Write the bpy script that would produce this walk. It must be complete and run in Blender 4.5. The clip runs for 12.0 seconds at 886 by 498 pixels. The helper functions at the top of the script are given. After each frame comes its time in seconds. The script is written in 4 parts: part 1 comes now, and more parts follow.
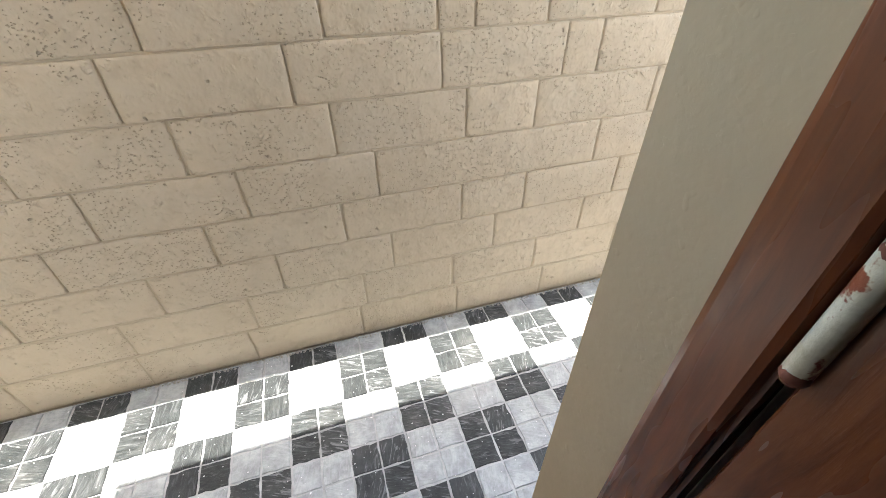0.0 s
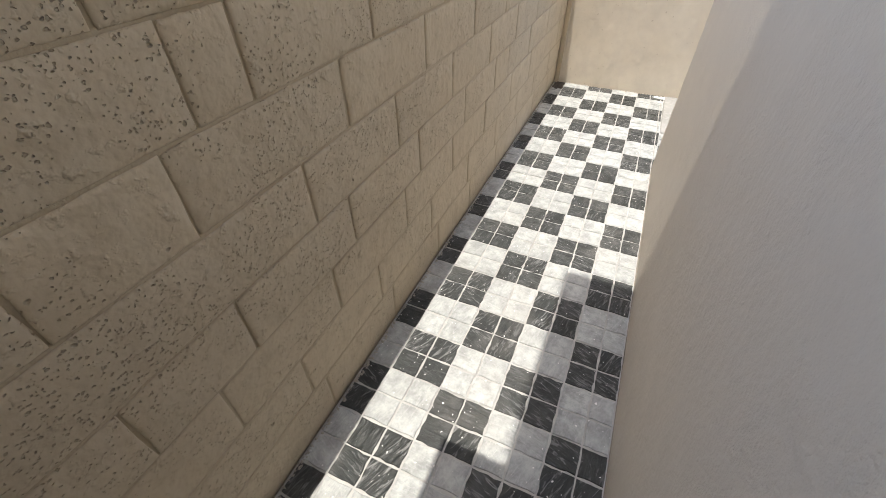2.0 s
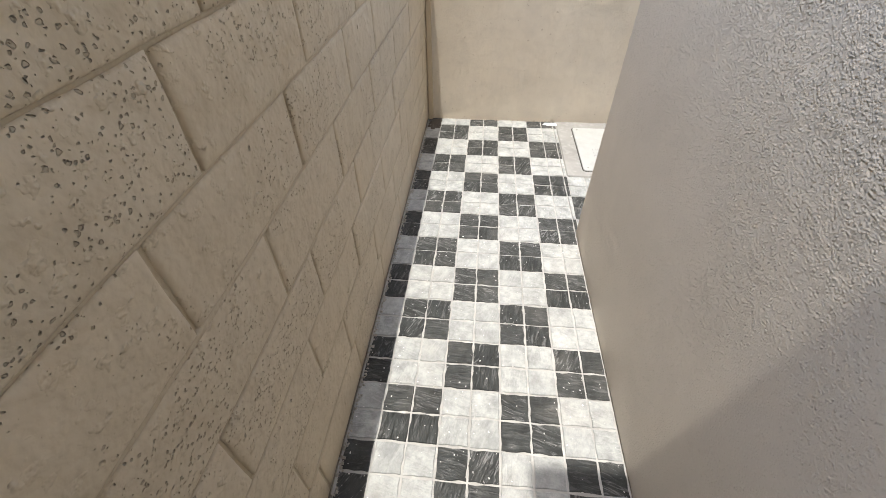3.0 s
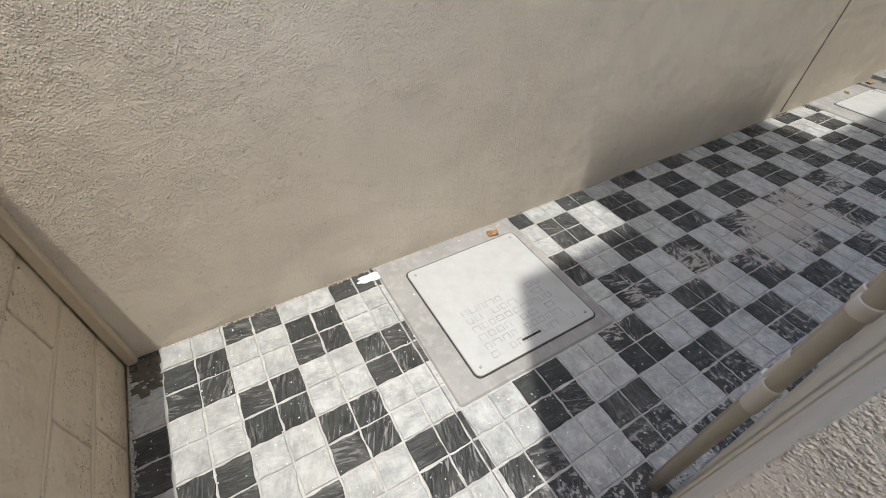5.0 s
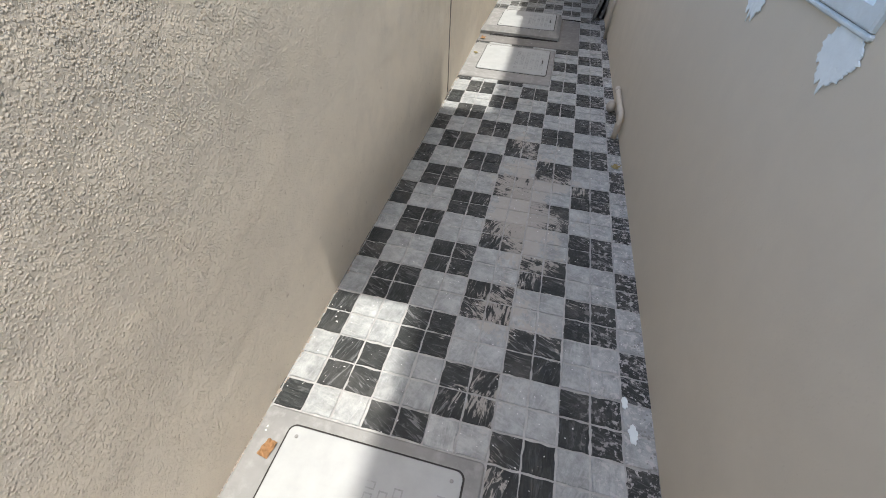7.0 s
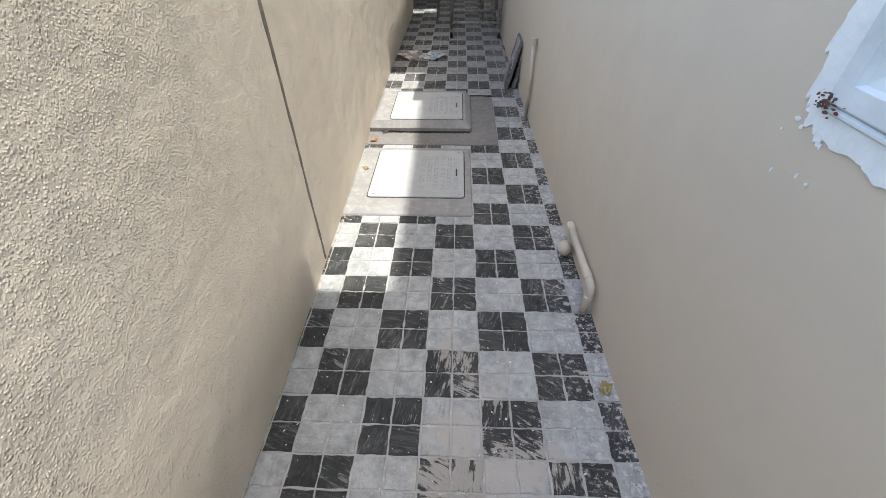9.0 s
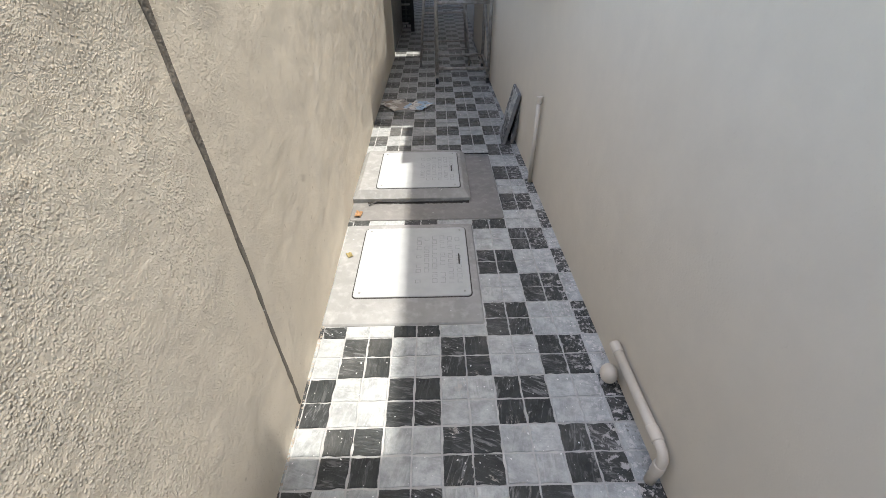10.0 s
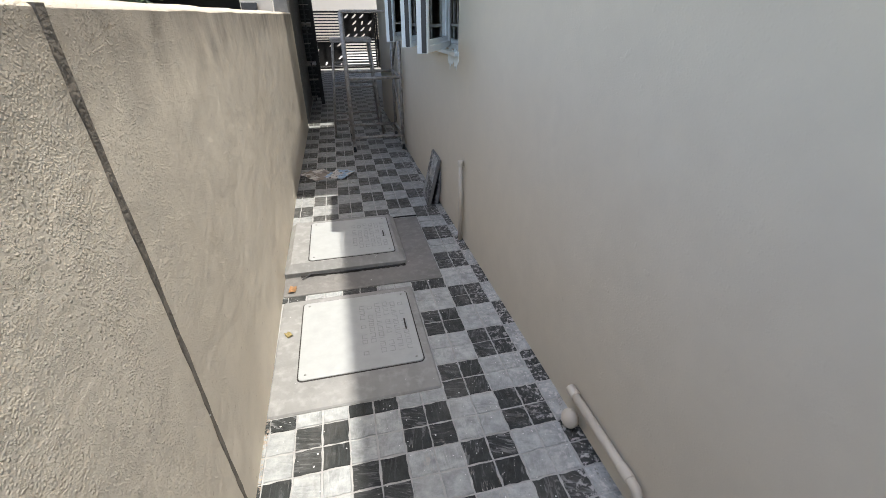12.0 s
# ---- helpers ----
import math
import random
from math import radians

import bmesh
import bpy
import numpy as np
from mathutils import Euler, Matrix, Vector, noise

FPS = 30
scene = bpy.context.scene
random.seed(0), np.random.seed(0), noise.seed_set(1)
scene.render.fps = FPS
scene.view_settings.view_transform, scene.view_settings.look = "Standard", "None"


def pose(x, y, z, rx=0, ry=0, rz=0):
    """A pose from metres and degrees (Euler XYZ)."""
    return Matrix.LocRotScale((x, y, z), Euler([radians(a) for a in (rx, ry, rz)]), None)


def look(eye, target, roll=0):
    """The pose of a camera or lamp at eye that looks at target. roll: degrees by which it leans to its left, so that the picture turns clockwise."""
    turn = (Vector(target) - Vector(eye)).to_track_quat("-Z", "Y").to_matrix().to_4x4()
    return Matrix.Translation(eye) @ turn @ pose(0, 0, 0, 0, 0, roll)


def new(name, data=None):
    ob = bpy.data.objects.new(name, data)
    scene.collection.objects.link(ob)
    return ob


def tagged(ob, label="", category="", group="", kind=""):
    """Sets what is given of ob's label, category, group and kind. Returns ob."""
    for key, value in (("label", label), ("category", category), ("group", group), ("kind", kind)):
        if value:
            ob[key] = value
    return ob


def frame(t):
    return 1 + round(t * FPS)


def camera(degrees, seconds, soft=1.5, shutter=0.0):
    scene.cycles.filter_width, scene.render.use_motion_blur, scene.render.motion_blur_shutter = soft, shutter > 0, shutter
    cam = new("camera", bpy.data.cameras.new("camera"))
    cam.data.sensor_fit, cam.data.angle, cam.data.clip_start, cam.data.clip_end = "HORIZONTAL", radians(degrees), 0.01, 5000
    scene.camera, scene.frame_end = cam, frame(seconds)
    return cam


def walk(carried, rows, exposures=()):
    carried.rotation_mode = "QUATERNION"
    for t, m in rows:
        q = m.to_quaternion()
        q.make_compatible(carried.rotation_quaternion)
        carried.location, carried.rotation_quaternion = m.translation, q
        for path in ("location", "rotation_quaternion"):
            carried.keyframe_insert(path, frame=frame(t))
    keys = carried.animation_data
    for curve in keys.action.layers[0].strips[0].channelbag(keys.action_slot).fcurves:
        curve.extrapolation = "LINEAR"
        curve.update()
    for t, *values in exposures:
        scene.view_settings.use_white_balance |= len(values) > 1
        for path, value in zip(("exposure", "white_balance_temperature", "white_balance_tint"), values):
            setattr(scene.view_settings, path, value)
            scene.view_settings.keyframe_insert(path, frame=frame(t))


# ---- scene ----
cam = camera(93.9, 12.0, soft=0.8)

PATH = [
    (0, (4.179, 1.269, 1.471), (3.726, -0.221, 0.216), -0.7),
    (0.5, (4.118, 0.997, 1.446), (3.392, -0.373, 0.182), -0.9),
    (0.8, (4.076, 0.873, 1.445), (3.184, -0.357, 0.144), 0.1),
    (1, (4.073, 0.824, 1.453), (3.077, -0.331, 0.158), -0.6),
    (1.5, (4.026, 0.71, 1.455), (2.817, -0.18, 0.135), -0.5),
    (2, (3.788, 0.633, 1.357), (2.438, 0.015, 0.016), -0.6),
    (2.5, (3.353, 0.506, 1.293), (1.92, 0.133, -0.051), -1.2),
    (3, (2.83, 0.378, 1.362), (1.379, 0.232, -0.006), -0.6),
    (3.5, (2.241, 0.439, 1.362), (0.784, 0.471, -0.008), -1.7),
    (3.7, (2.018, 0.433, 1.339), (0.576, 0.546, -0.042), -1.4),
    (5.3, (1.046, 0.562, 1.279), (-0.074, 1.46, -0.113), 2.5),
    (5.5, (0.97, 0.588, 1.281), (-0.068, 1.572, -0.117), 2.5),
    (6, (0.819, 0.673, 1.277), (0.036, 1.86, -0.13), 3.5),
    (6.5, (0.731, 0.898, 1.287), (0.195, 2.219, -0.115), 2.9),
    (7, (0.644, 1.144, 1.302), (0.332, 2.536, -0.1), 2.4),
    (7.2, (0.594, 1.257, 1.323), (0.348, 2.667, -0.073), 1.9),
    (8.8, (0.612, 2.387, 1.337), (0.544, 3.895, 0.025), -0.4),
    (9, (0.6, 2.547, 1.333), (0.546, 4.061, 0.028), -0.4),
    (9.5, (0.591, 2.932, 1.32), (0.573, 4.479, 0.052), -0.6),
    (10, (0.499, 3.129, 1.357), (0.522, 4.72, 0.145), -0.6),
    (10.5, (0.459, 3.161, 1.407), (0.511, 4.803, 0.265), -1.2),
    (11, (0.444, 3.148, 1.43), (0.536, 4.844, 0.375), -1.8),
    (11.5, (0.418, 3.16, 1.444), (0.616, 4.874, 0.434), -1.2),
    (12, (0.409, 3.145, 1.393), (0.814, 4.838, 0.408), -0.1),
]
walk(cam, [(t, look(eye, target, roll)) for t, eye, target, roll in PATH],
     [(0, 3.25, 6350, 8), (0.5, 2.68, 6600, 10), (1.0, 1.97, 6680, 10), (2.0, 1.5, 6750, 10), (2.5, 1.42, 6780, 10), (3.0, 1.3, 6680, 10), (3.7, 1.07, 6600, 10),
      (5.5, 0.97, 6550, 10), (7.0, 1.24, 6500, 10), (8.8, 1.66, 6550, 10), (9.5, 1.74, 6550, 10), (10.5, 1.62, 6550, 10), (12.0, 1.43, 6550, 10)])

# ---------------------------------------------------------------- world, sun
SUN_WAY = Vector((-0.107, 0.064, -1.0))          # the way the sunlight travels
w = bpy.data.worlds.new("world")
scene.world = w
w.use_nodes = True
wn = w.node_tree.nodes
sky = wn.new("ShaderNodeTexSky")
sky.sky_type = "NISHITA"
sky.sun_disc = False
sky.dust_density = 3.0
sky.air_density = 1.2
sky.sun_elevation = math.asin(1 / SUN_WAY.length)
sky.sun_rotation = math.atan2(0.107, -0.064)
wn["Background"].inputs["Strength"].default_value = 0.15
w.node_tree.links.new(sky.outputs[0], wn["Background"].inputs["Color"])
sun_data = bpy.data.lights.new("sun", "SUN")
sun_data.energy = 2.3
sun_data.angle = radians(0.53)
sun_data.color = (1.0, 0.955, 0.885)
sun = new("sun", sun_data)
sun.rotation_euler = SUN_WAY.to_track_quat("-Z", "Y").to_euler()
sun.location = (0, 0, 20)


# ---------------------------------------------------------------- materials
class Mat:
    """A node material under construction; every node socket can be linked by (node, output)."""

    def __init__(self, name, rough=0.8, metal=0.0):
        self.m = bpy.data.materials.new(name)
        self.m.use_nodes = True
        self.n = self.m.node_tree.nodes
        self.l = self.m.node_tree.links
        self.b = self.n["Principled BSDF"]
        self.b.inputs["Roughness"].default_value = rough
        self.b.inputs["Metallic"].default_value = metal
        self.co = self.n.new("ShaderNodeTexCoord").outputs["Object"]

    def put(self, sock, value):
        if isinstance(value, bpy.types.NodeSocket):
            self.l.new(value, sock)
        else:
            sock.default_value = value

    def world(self):
        return self.n.new("ShaderNodeNewGeometry").outputs["Position"]

    def noise(self, scale, detail=4, rough=0.6, co=None, dist=0.0):
        k = self.n.new("ShaderNodeTexNoise")
        k.inputs["Scale"].default_value, k.inputs["Detail"].default_value = scale, detail
        k.inputs["Roughness"].default_value, k.inputs["Distortion"].default_value = rough, dist
        self.l.new(co or self.co, k.inputs["Vector"])
        return k.outputs["Fac"]

    def span(self, fac, lo, hi, a=0.0, b=1.0):
        k = self.n.new("ShaderNodeMapRange")
        k.inputs[1].default_value, k.inputs[2].default_value = lo, hi
        k.inputs[3].default_value, k.inputs[4].default_value = a, b
        self.put(k.inputs[0], fac)
        return k.outputs[0]

    def math(self, op, a, b=0.0):
        k = self.n.new("ShaderNodeMath")
        k.operation = op
        self.put(k.inputs[0], a)
        self.put(k.inputs[1], b)
        return k.outputs[0]

    def mix(self, fac, a, b):
        k = self.n.new("ShaderNodeMix")
        k.data_type = "RGBA"
        self.put(k.inputs[0], fac)
        self.put(k.inputs[6], a if isinstance(a, bpy.types.NodeSocket) else (*a, 1))
        self.put(k.inputs[7], b if isinstance(b, bpy.types.NodeSocket) else (*b, 1))
        return k.outputs[2]

    def offset(self, amount, co=None):
        k = self.n.new("ShaderNodeVectorMath")
        k.operation = "ADD"
        self.l.new(co or self.co, k.inputs[0])
        self.put(k.inputs[1], amount)
        return k.outputs[0]

    def stretch(self, sx, sy, sz, co=None):
        k = self.n.new("ShaderNodeVectorMath")
        k.operation = "MULTIPLY"
        self.l.new(co or self.co, k.inputs[0])
        k.inputs[1].default_value = (sx, sy, sz)
        return k.outputs[0]

    def rnd(self):
        """One random number for each object and each island of its mesh."""
        a = self.n.new("ShaderNodeObjectInfo").outputs["Random"]
        b = self.n.new("ShaderNodeNewGeometry").outputs["Random Per Island"]
        return self.math("FRACT", self.math("ADD", a, b))

    def cells(self, p, size, wobble=0.35):
        """Irregular cells of about that size in metres: the distance from each one's middle, and its own random number."""
        warp = self.n.new("ShaderNodeTexNoise")
        warp.inputs["Scale"].default_value = 0.9 / size
        warp.inputs["Detail"].default_value = 1.0
        self.l.new(p, warp.inputs["Vector"])
        scaled = self.n.new("ShaderNodeVectorMath")
        scaled.operation = "SCALE"
        scaled.inputs[3].default_value = size * wobble * 2
        self.l.new(warp.outputs["Color"], scaled.inputs[0])
        k = self.n.new("ShaderNodeTexVoronoi")
        k.inputs["Scale"].default_value = 1 / size
        self.l.new(self.offset(scaled.outputs[0], p), k.inputs["Vector"])
        sep = self.n.new("ShaderNodeSeparateColor")
        self.l.new(k.outputs["Color"], sep.inputs[0])
        return k.outputs["Distance"], sep.outputs[0]

    def sand(self, p, size, share=0.5):
        """Thrown sand grains of about that size in metres: round lumps of uneven height on that share of the ground, with finer ones between."""
        d, r = self.cells(p, size)
        big = self.math("MULTIPLY", self.span(d, 0.62, 0.05), self.span(r, 1 - share, 1.0))
        d, r = self.cells(p, size * 0.45)
        small = self.math("MULTIPLY", self.span(d, 0.62, 0.05), self.span(r, 0.35, 1.0, 0, 0.45))
        return self.math("ADD", big, small)

    def colour(self, c):
        self.put(self.b.inputs["Base Color"], c if isinstance(c, bpy.types.NodeSocket) else (*c, 1))
        return self

    def rough(self, r):
        self.put(self.b.inputs["Roughness"], r)
        return self

    def bump(self, height, dist=0.002, strength=1.0):
        k = self.n.new("ShaderNodeBump")
        k.inputs["Distance"].default_value, k.inputs["Strength"].default_value = dist, strength
        self.l.new(height, k.inputs["Height"])
        old = self.b.inputs["Normal"]
        if old.is_linked:
            self.l.new(old.links[0].from_socket, k.inputs["Normal"])
        self.l.new(k.outputs[0], old)
        return self


def m_plaster(name, base, stain, dist=0.0025, scale=70.0, wave=0.006, coarse_to=0.0):
    """Painted sand plaster: fine grains, trowel waves, faint stains."""
    k = Mat(name, 0.85)
    p = k.world()
    big, mid, fine = k.noise(1.3, 5, 0.6, p), k.noise(9, 4, 0.6, p), k.noise(scale, 4, 0.65, p)
    k.colour(k.mix(k.span(mid, 0.35, 0.75), k.mix(k.span(big, 0.35, 0.7), base, stain), tuple(0.93 * c for c in base)))
    patch = k.span(k.noise(4.5, 3, 0.6, k.offset((3.1, 7.7, 1.3), p)), 0.38, 0.62, 0.45, 1.0)
    k.bump(k.noise(5, 3, 0.5, p), wave)
    k.bump(k.math("MULTIPLY", k.noise(65, 3, 0.6, p), patch), dist * 0.8)
    if coarse_to:
        sep = k.n.new("ShaderNodeSeparateXYZ")
        k.l.new(p, sep.inputs[0])
        patch = k.math("MULTIPLY", patch, k.span(sep.outputs[0], coarse_to + 0.5, coarse_to, 0.06, 1.0))
        patch = k.math("MULTIPLY", patch, k.span(k.math("ADD", sep.outputs[0], k.math("MULTIPLY", sep.outputs[2], 0.45)), 1.2, 1.45, 0.6, 1.0))
    k.bump(k.math("MULTIPLY", k.sand(p, 1 / scale, 0.75), patch), dist)
    specks = k.span(k.noise(26, 2, 0.5, p), 0.68, 0.76)
    k.bump(specks, min(dist * 1.2, 0.0012))
    return k.m


def m_block():
    """Cream-painted concrete block: smooth where the paint filled it, clusters of open pits elsewhere."""
    k = Mat("painted_block", 0.75)
    p = k.world()
    r = k.rnd()
    shade = k.mix(k.span(k.noise(2.2, 5, 0.6, p), 0.3, 0.75), (0.655, 0.545, 0.395), (0.585, 0.478, 0.338))
    shade = k.mix(k.span(k.noise(13, 3, 0.6, p), 0.5, 0.85), shade, (0.50, 0.40, 0.275))
    shade = k.mix(k.math("MULTIPLY", r, 0.3), shade, (0.60, 0.51, 0.385))
    zone = k.math("ADD", k.noise(4.5, 2, 0.5, p), k.math("MULTIPLY", k.noise(19, 2, 0.6, p), 0.35))
    zone = k.span(k.math("ADD", zone, k.math("MULTIPLY", r, 0.14)), 0.66, 0.80, 0.10, 1.0)
    d, own = k.cells(k.stretch(1.0, 1.0, 1.15, p), 0.0068, 0.55)
    reach = k.math("MULTIPLY", k.span(own, 0.38, 1.0, 0.0, 0.54), zone)
    pit = k.span(k.math("SUBTRACT", reach, d), 0.0, 0.16)
    d, own = k.cells(k.offset((1.7, 0.4, 2.9), p), 0.03, 0.3)
    hole = k.span(k.math("SUBTRACT", k.span(own, 0.86, 1.0, 0.0, 0.20), d), 0.0, 0.10)
    pit = k.math("MAXIMUM", pit, hole)
    # pits also darkened in the colour, for the shade a bump can't cast
    k.colour(k.mix(k.math("MULTIPLY", pit, 0.42), shade, (0.22, 0.17, 0.11)))
    k.bump(k.span(k.noise(40, 3, 0.6, k.stretch(0.8, 1, 1, p)), 0.58, 0.75, 0, 1), 0.002)
    k.bump(k.noise(6, 4, 0.6, p), 0.016)
    k.bump(k.noise(24, 3, 0.6, p), 0.004)
    k.bump(k.noise(60, 3, 0.6, p), 0.0012)
    k.bump(k.math("MULTIPLY", pit, -1.0), 0.010)
    k.bump(k.span(k.noise(24, 3, 0.6, p), 0.62, 0.72), 0.0025)
    return k.m


def m_tile(name, dark):
    """Riven stone-look floor tile; the dark ones have scratched diagonal ridges, all carry dust and paint specks."""
    k = Mat(name, 0.55)
    r = k.rnd()
    p = k.world()
    shift = k.n.new("ShaderNodeCombineXYZ")
    k.l.new(k.math("MULTIPLY", r, 31.0), shift.inputs[2])
    q = k.offset(shift.outputs[0], p)
    spin = k.n.new("ShaderNodeVectorRotate")
    spin.rotation_type = "Z_AXIS"
    k.l.new(q, spin.inputs["Vector"])
    k.l.new(k.math("ADD", k.math("SNAP", k.math("MULTIPLY", r, 6.28), 1.5708), k.math("MULTIPLY", r, 0.5)), spin.inputs["Angle"])
    streak = k.noise(78, 4, 0.68, k.stretch(1.0, 0.17, 1.0, spin.outputs[0]), 1.1)
    cloud = k.noise(16, 6, 0.7, q)
    specks = k.span(k.math("ADD", k.noise(85, 1, 0.4, k.offset((9, 2, 5), p)), k.math("MULTIPLY", k.noise(4, 2, 0.5, p), 0.12)), 0.80, 0.815)
    if dark:
        body = k.mix(k.span(cloud, 0.3, 0.7), (0.010, 0.012, 0.012), (0.031, 0.036, 0.035))
        body = k.mix(k.math("MULTIPLY", k.span(streak, 0.535, 0.63), k.span(r, 0, 1, 0.1, 0.85)), body, (0.21, 0.215, 0.215))
    else:
        body = k.mix(k.span(cloud, 0.34, 0.68), (0.20, 0.214, 0.211), (0.445, 0.463, 0.455))
        body = k.mix(k.math("MULTIPLY", k.span(streak, 0.5, 0.72), 0.55), body, (0.48, 0.495, 0.485))
        body = k.mix(k.math("MULTIPLY", k.span(k.noise(46, 5, 0.7, q), 0.48, 0.34), 0.32), body, (0.16, 0.17, 0.168))
        body = k.mix(k.math("MULTIPLY", r, 0.3), body, (0.25, 0.262, 0.262))
    dust = k.span(k.noise(3.3, 5, 0.65, p), 0.52, 0.75, 0, 0.16 if dark else 0.35)
    body = k.mix(dust, body, (0.40, 0.385, 0.35))
    # tiles drift partly towards one dull grey further along the long passage
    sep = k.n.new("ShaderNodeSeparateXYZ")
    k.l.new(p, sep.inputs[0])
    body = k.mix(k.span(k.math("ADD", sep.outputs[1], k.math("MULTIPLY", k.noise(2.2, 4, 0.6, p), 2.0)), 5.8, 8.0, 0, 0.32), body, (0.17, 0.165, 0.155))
    # trodden-in cement down the middle of the long passage
    dx = k.math("DIVIDE", k.math("SUBTRACT", sep.outputs[0], 0.69), 0.26)
    dy = k.math("DIVIDE", k.math("SUBTRACT", sep.outputs[1], 2.75), 1.15)
    near = k.math("SQRT", k.math("ADD", k.math("MULTIPLY", dx, dx), k.math("MULTIPLY", dy, dy)))
    blot = k.math("SUBTRACT", k.math("ADD", k.noise(6, 4, 0.65, p), k.math("MULTIPLY", k.noise(38, 3, 0.6, k.stretch(1, 0.5, 1, p)), 0.55)),
                  k.math("MULTIPLY", near, 0.40))
    blot = k.math("ADD", blot, k.math("MULTIPLY", k.math("SUBTRACT", streak, 0.52), 1.1 if dark else 0.3))
    blot = k.math("ADD", blot, k.span(k.noise(3.1, 2, 0.5, k.offset((5, 1, 0), p)), 0.35, 0.65, -0.16, 0.10))
    body = k.mix(k.span(blot, 0.50, 0.60, 0, 0.85), body, (0.37, 0.35, 0.315))
    # splashes along the house wall
    edge = k.math("MULTIPLY", k.span(sep.outputs[0], 0.93, 1.10), k.span(k.noise(42, 4, 0.65, p), 0.53, 0.60, 0, 0.8))
    body = k.mix(k.math("MULTIPLY", edge, k.span(sep.outputs[1], 0.9, 1.0)), body, (0.50, 0.485, 0.475))
    k.colour(k.mix(specks, body, (0.66, 0.66, 0.65)))
    k.rough(k.span(k.noise(20, 3, 0.6, p), 0.3, 0.7, 0.34 if dark else 0.45, 0.72))
    k.bump(streak, 0.008 if dark else 0.004)
    k.bump(k.noise(90, 3, 0.6, q), 0.0007)
    return k.m


def m_cement(name, base, rough_bump=0.003):
    k = Mat(name, 0.9)
    p = k.world()
    c = k.mix(k.span(k.noise(4, 5, 0.65, p), 0.3, 0.7), base, tuple(0.72 * v for v in base))
    c = k.mix(k.span(k.noise(22, 4, 0.6, p), 0.5, 0.8), c, tuple(min(1, 1.22 * v) for v in base))
    k.colour(k.mix(k.span(k.noise(50, 1, 0.4, p), 0.77, 0.80), c, (0.5, 0.5, 0.48)))
    k.bump(k.noise(16, 4, 0.6, p), rough_bump)
    k.bump(k.noise(110, 3, 0.6, p), rough_bump * 0.4)
    return k.m


def m_plain(name, colour, rough=0.5, metal=0.0, grain=40, vary=0.15, bump=0.0006):
    k = Mat(name, rough, metal)
    p = k.world()
    k.colour(k.mix(k.span(k.noise(grain, 4, 0.6, p), 0.3, 0.75), colour, tuple(c * (1 - vary) for c in colour)))
    k.rough(k.span(k.noise(grain * 0.4, 3, 0.6, p), 0.3, 0.7, rough * 0.8, min(1, rough * 1.2)))
    if bump:
        k.bump(k.noise(grain * 2, 3, 0.6, p), bump)
    return k.m


def m_wood():
    k = Mat("varnished_wood", 0.28)
    p = k.stretch(1, 1, 0.12, k.world())
    g = k.noise(48, 5, 0.6, p, 0.6)
    k.colour(k.mix(k.span(g, 0.3, 0.72), (0.19, 0.058, 0.020), (0.085, 0.024, 0.010)))
    k.rough(k.span(k.noise(14, 3, 0.6, p), 0.3, 0.7, 0.16, 0.36))
    k.bump(g, 0.0006)
    return k.m


def m_boundary():
    """Cream paint on coarse sand plaster: patches of sharp grains, trowel waves, pits, grey-brown weather stains under the top edge."""
    k = Mat("cream_sand_plaster", 0.85)
    p = k.world()
    base = k.mix(k.span(k.noise(1.1, 5, 0.6, p), 0.35, 0.7), (0.755, 0.675, 0.555), (0.695, 0.612, 0.49))
    base = k.mix(k.span(k.noise(7, 4, 0.65, p), 0.45, 0.8, 0, 0.6), base, (0.615, 0.55, 0.46))
    sep = k.n.new("ShaderNodeSeparateXYZ")
    k.l.new(p, sep.inputs[0])
    streak = k.noise(8, 4, 0.6, k.stretch(1, 1, 0.35, p))
    weather = k.math("MULTIPLY", k.span(k.math("ADD", sep.outputs[2], k.math("MULTIPLY", streak, 0.35)), 1.38, 1.62), k.span(sep.outputs[2], 1.413, 1.40))
    base = k.mix(k.math("MULTIPLY", weather, 0.7), base, (0.22, 0.19, 0.155))
    k.colour(k.mix(k.span(k.noise(38, 2, 0.5, p), 0.70, 0.76, 0, 0.5), base, (0.42, 0.33, 0.24)))
    rough = k.span(k.math("ADD", k.noise(2.4, 4, 0.65, k.offset((3.1, 7.7, 1.3), p)), 0.0), 0.36, 0.62, 0.55, 1.0)
    rough = k.math("MULTIPLY", rough, k.span(sep.outputs[1], 4.0, 5.6, 1.0, 0.22))
    rough = k.math("MULTIPLY", rough, k.span(k.noise(14, 3, 0.6, k.offset((8.3, 2.2, 4.1), p)), 0.35, 0.6, 0.45, 1.0))
    k.bump(k.noise(4.5, 3, 0.5, p), 0.016)
    k.bump(k.noise(22, 3, 0.6, p), 0.003)
    k.bump(k.math("MULTIPLY", k.noise(60, 3, 0.6, p), rough), 0.0032)
    k.bump(k.math("MULTIPLY", k.sand(p, 0.0052, 0.6), rough), 0.0056)
    k.bump(k.noise(380, 2, 0.6, p), 0.0007)
    k.bump(k.span(k.noise(30, 3, 0.6, p), 0.70, 0.78, 1, 0), 0.002)
    return k.m


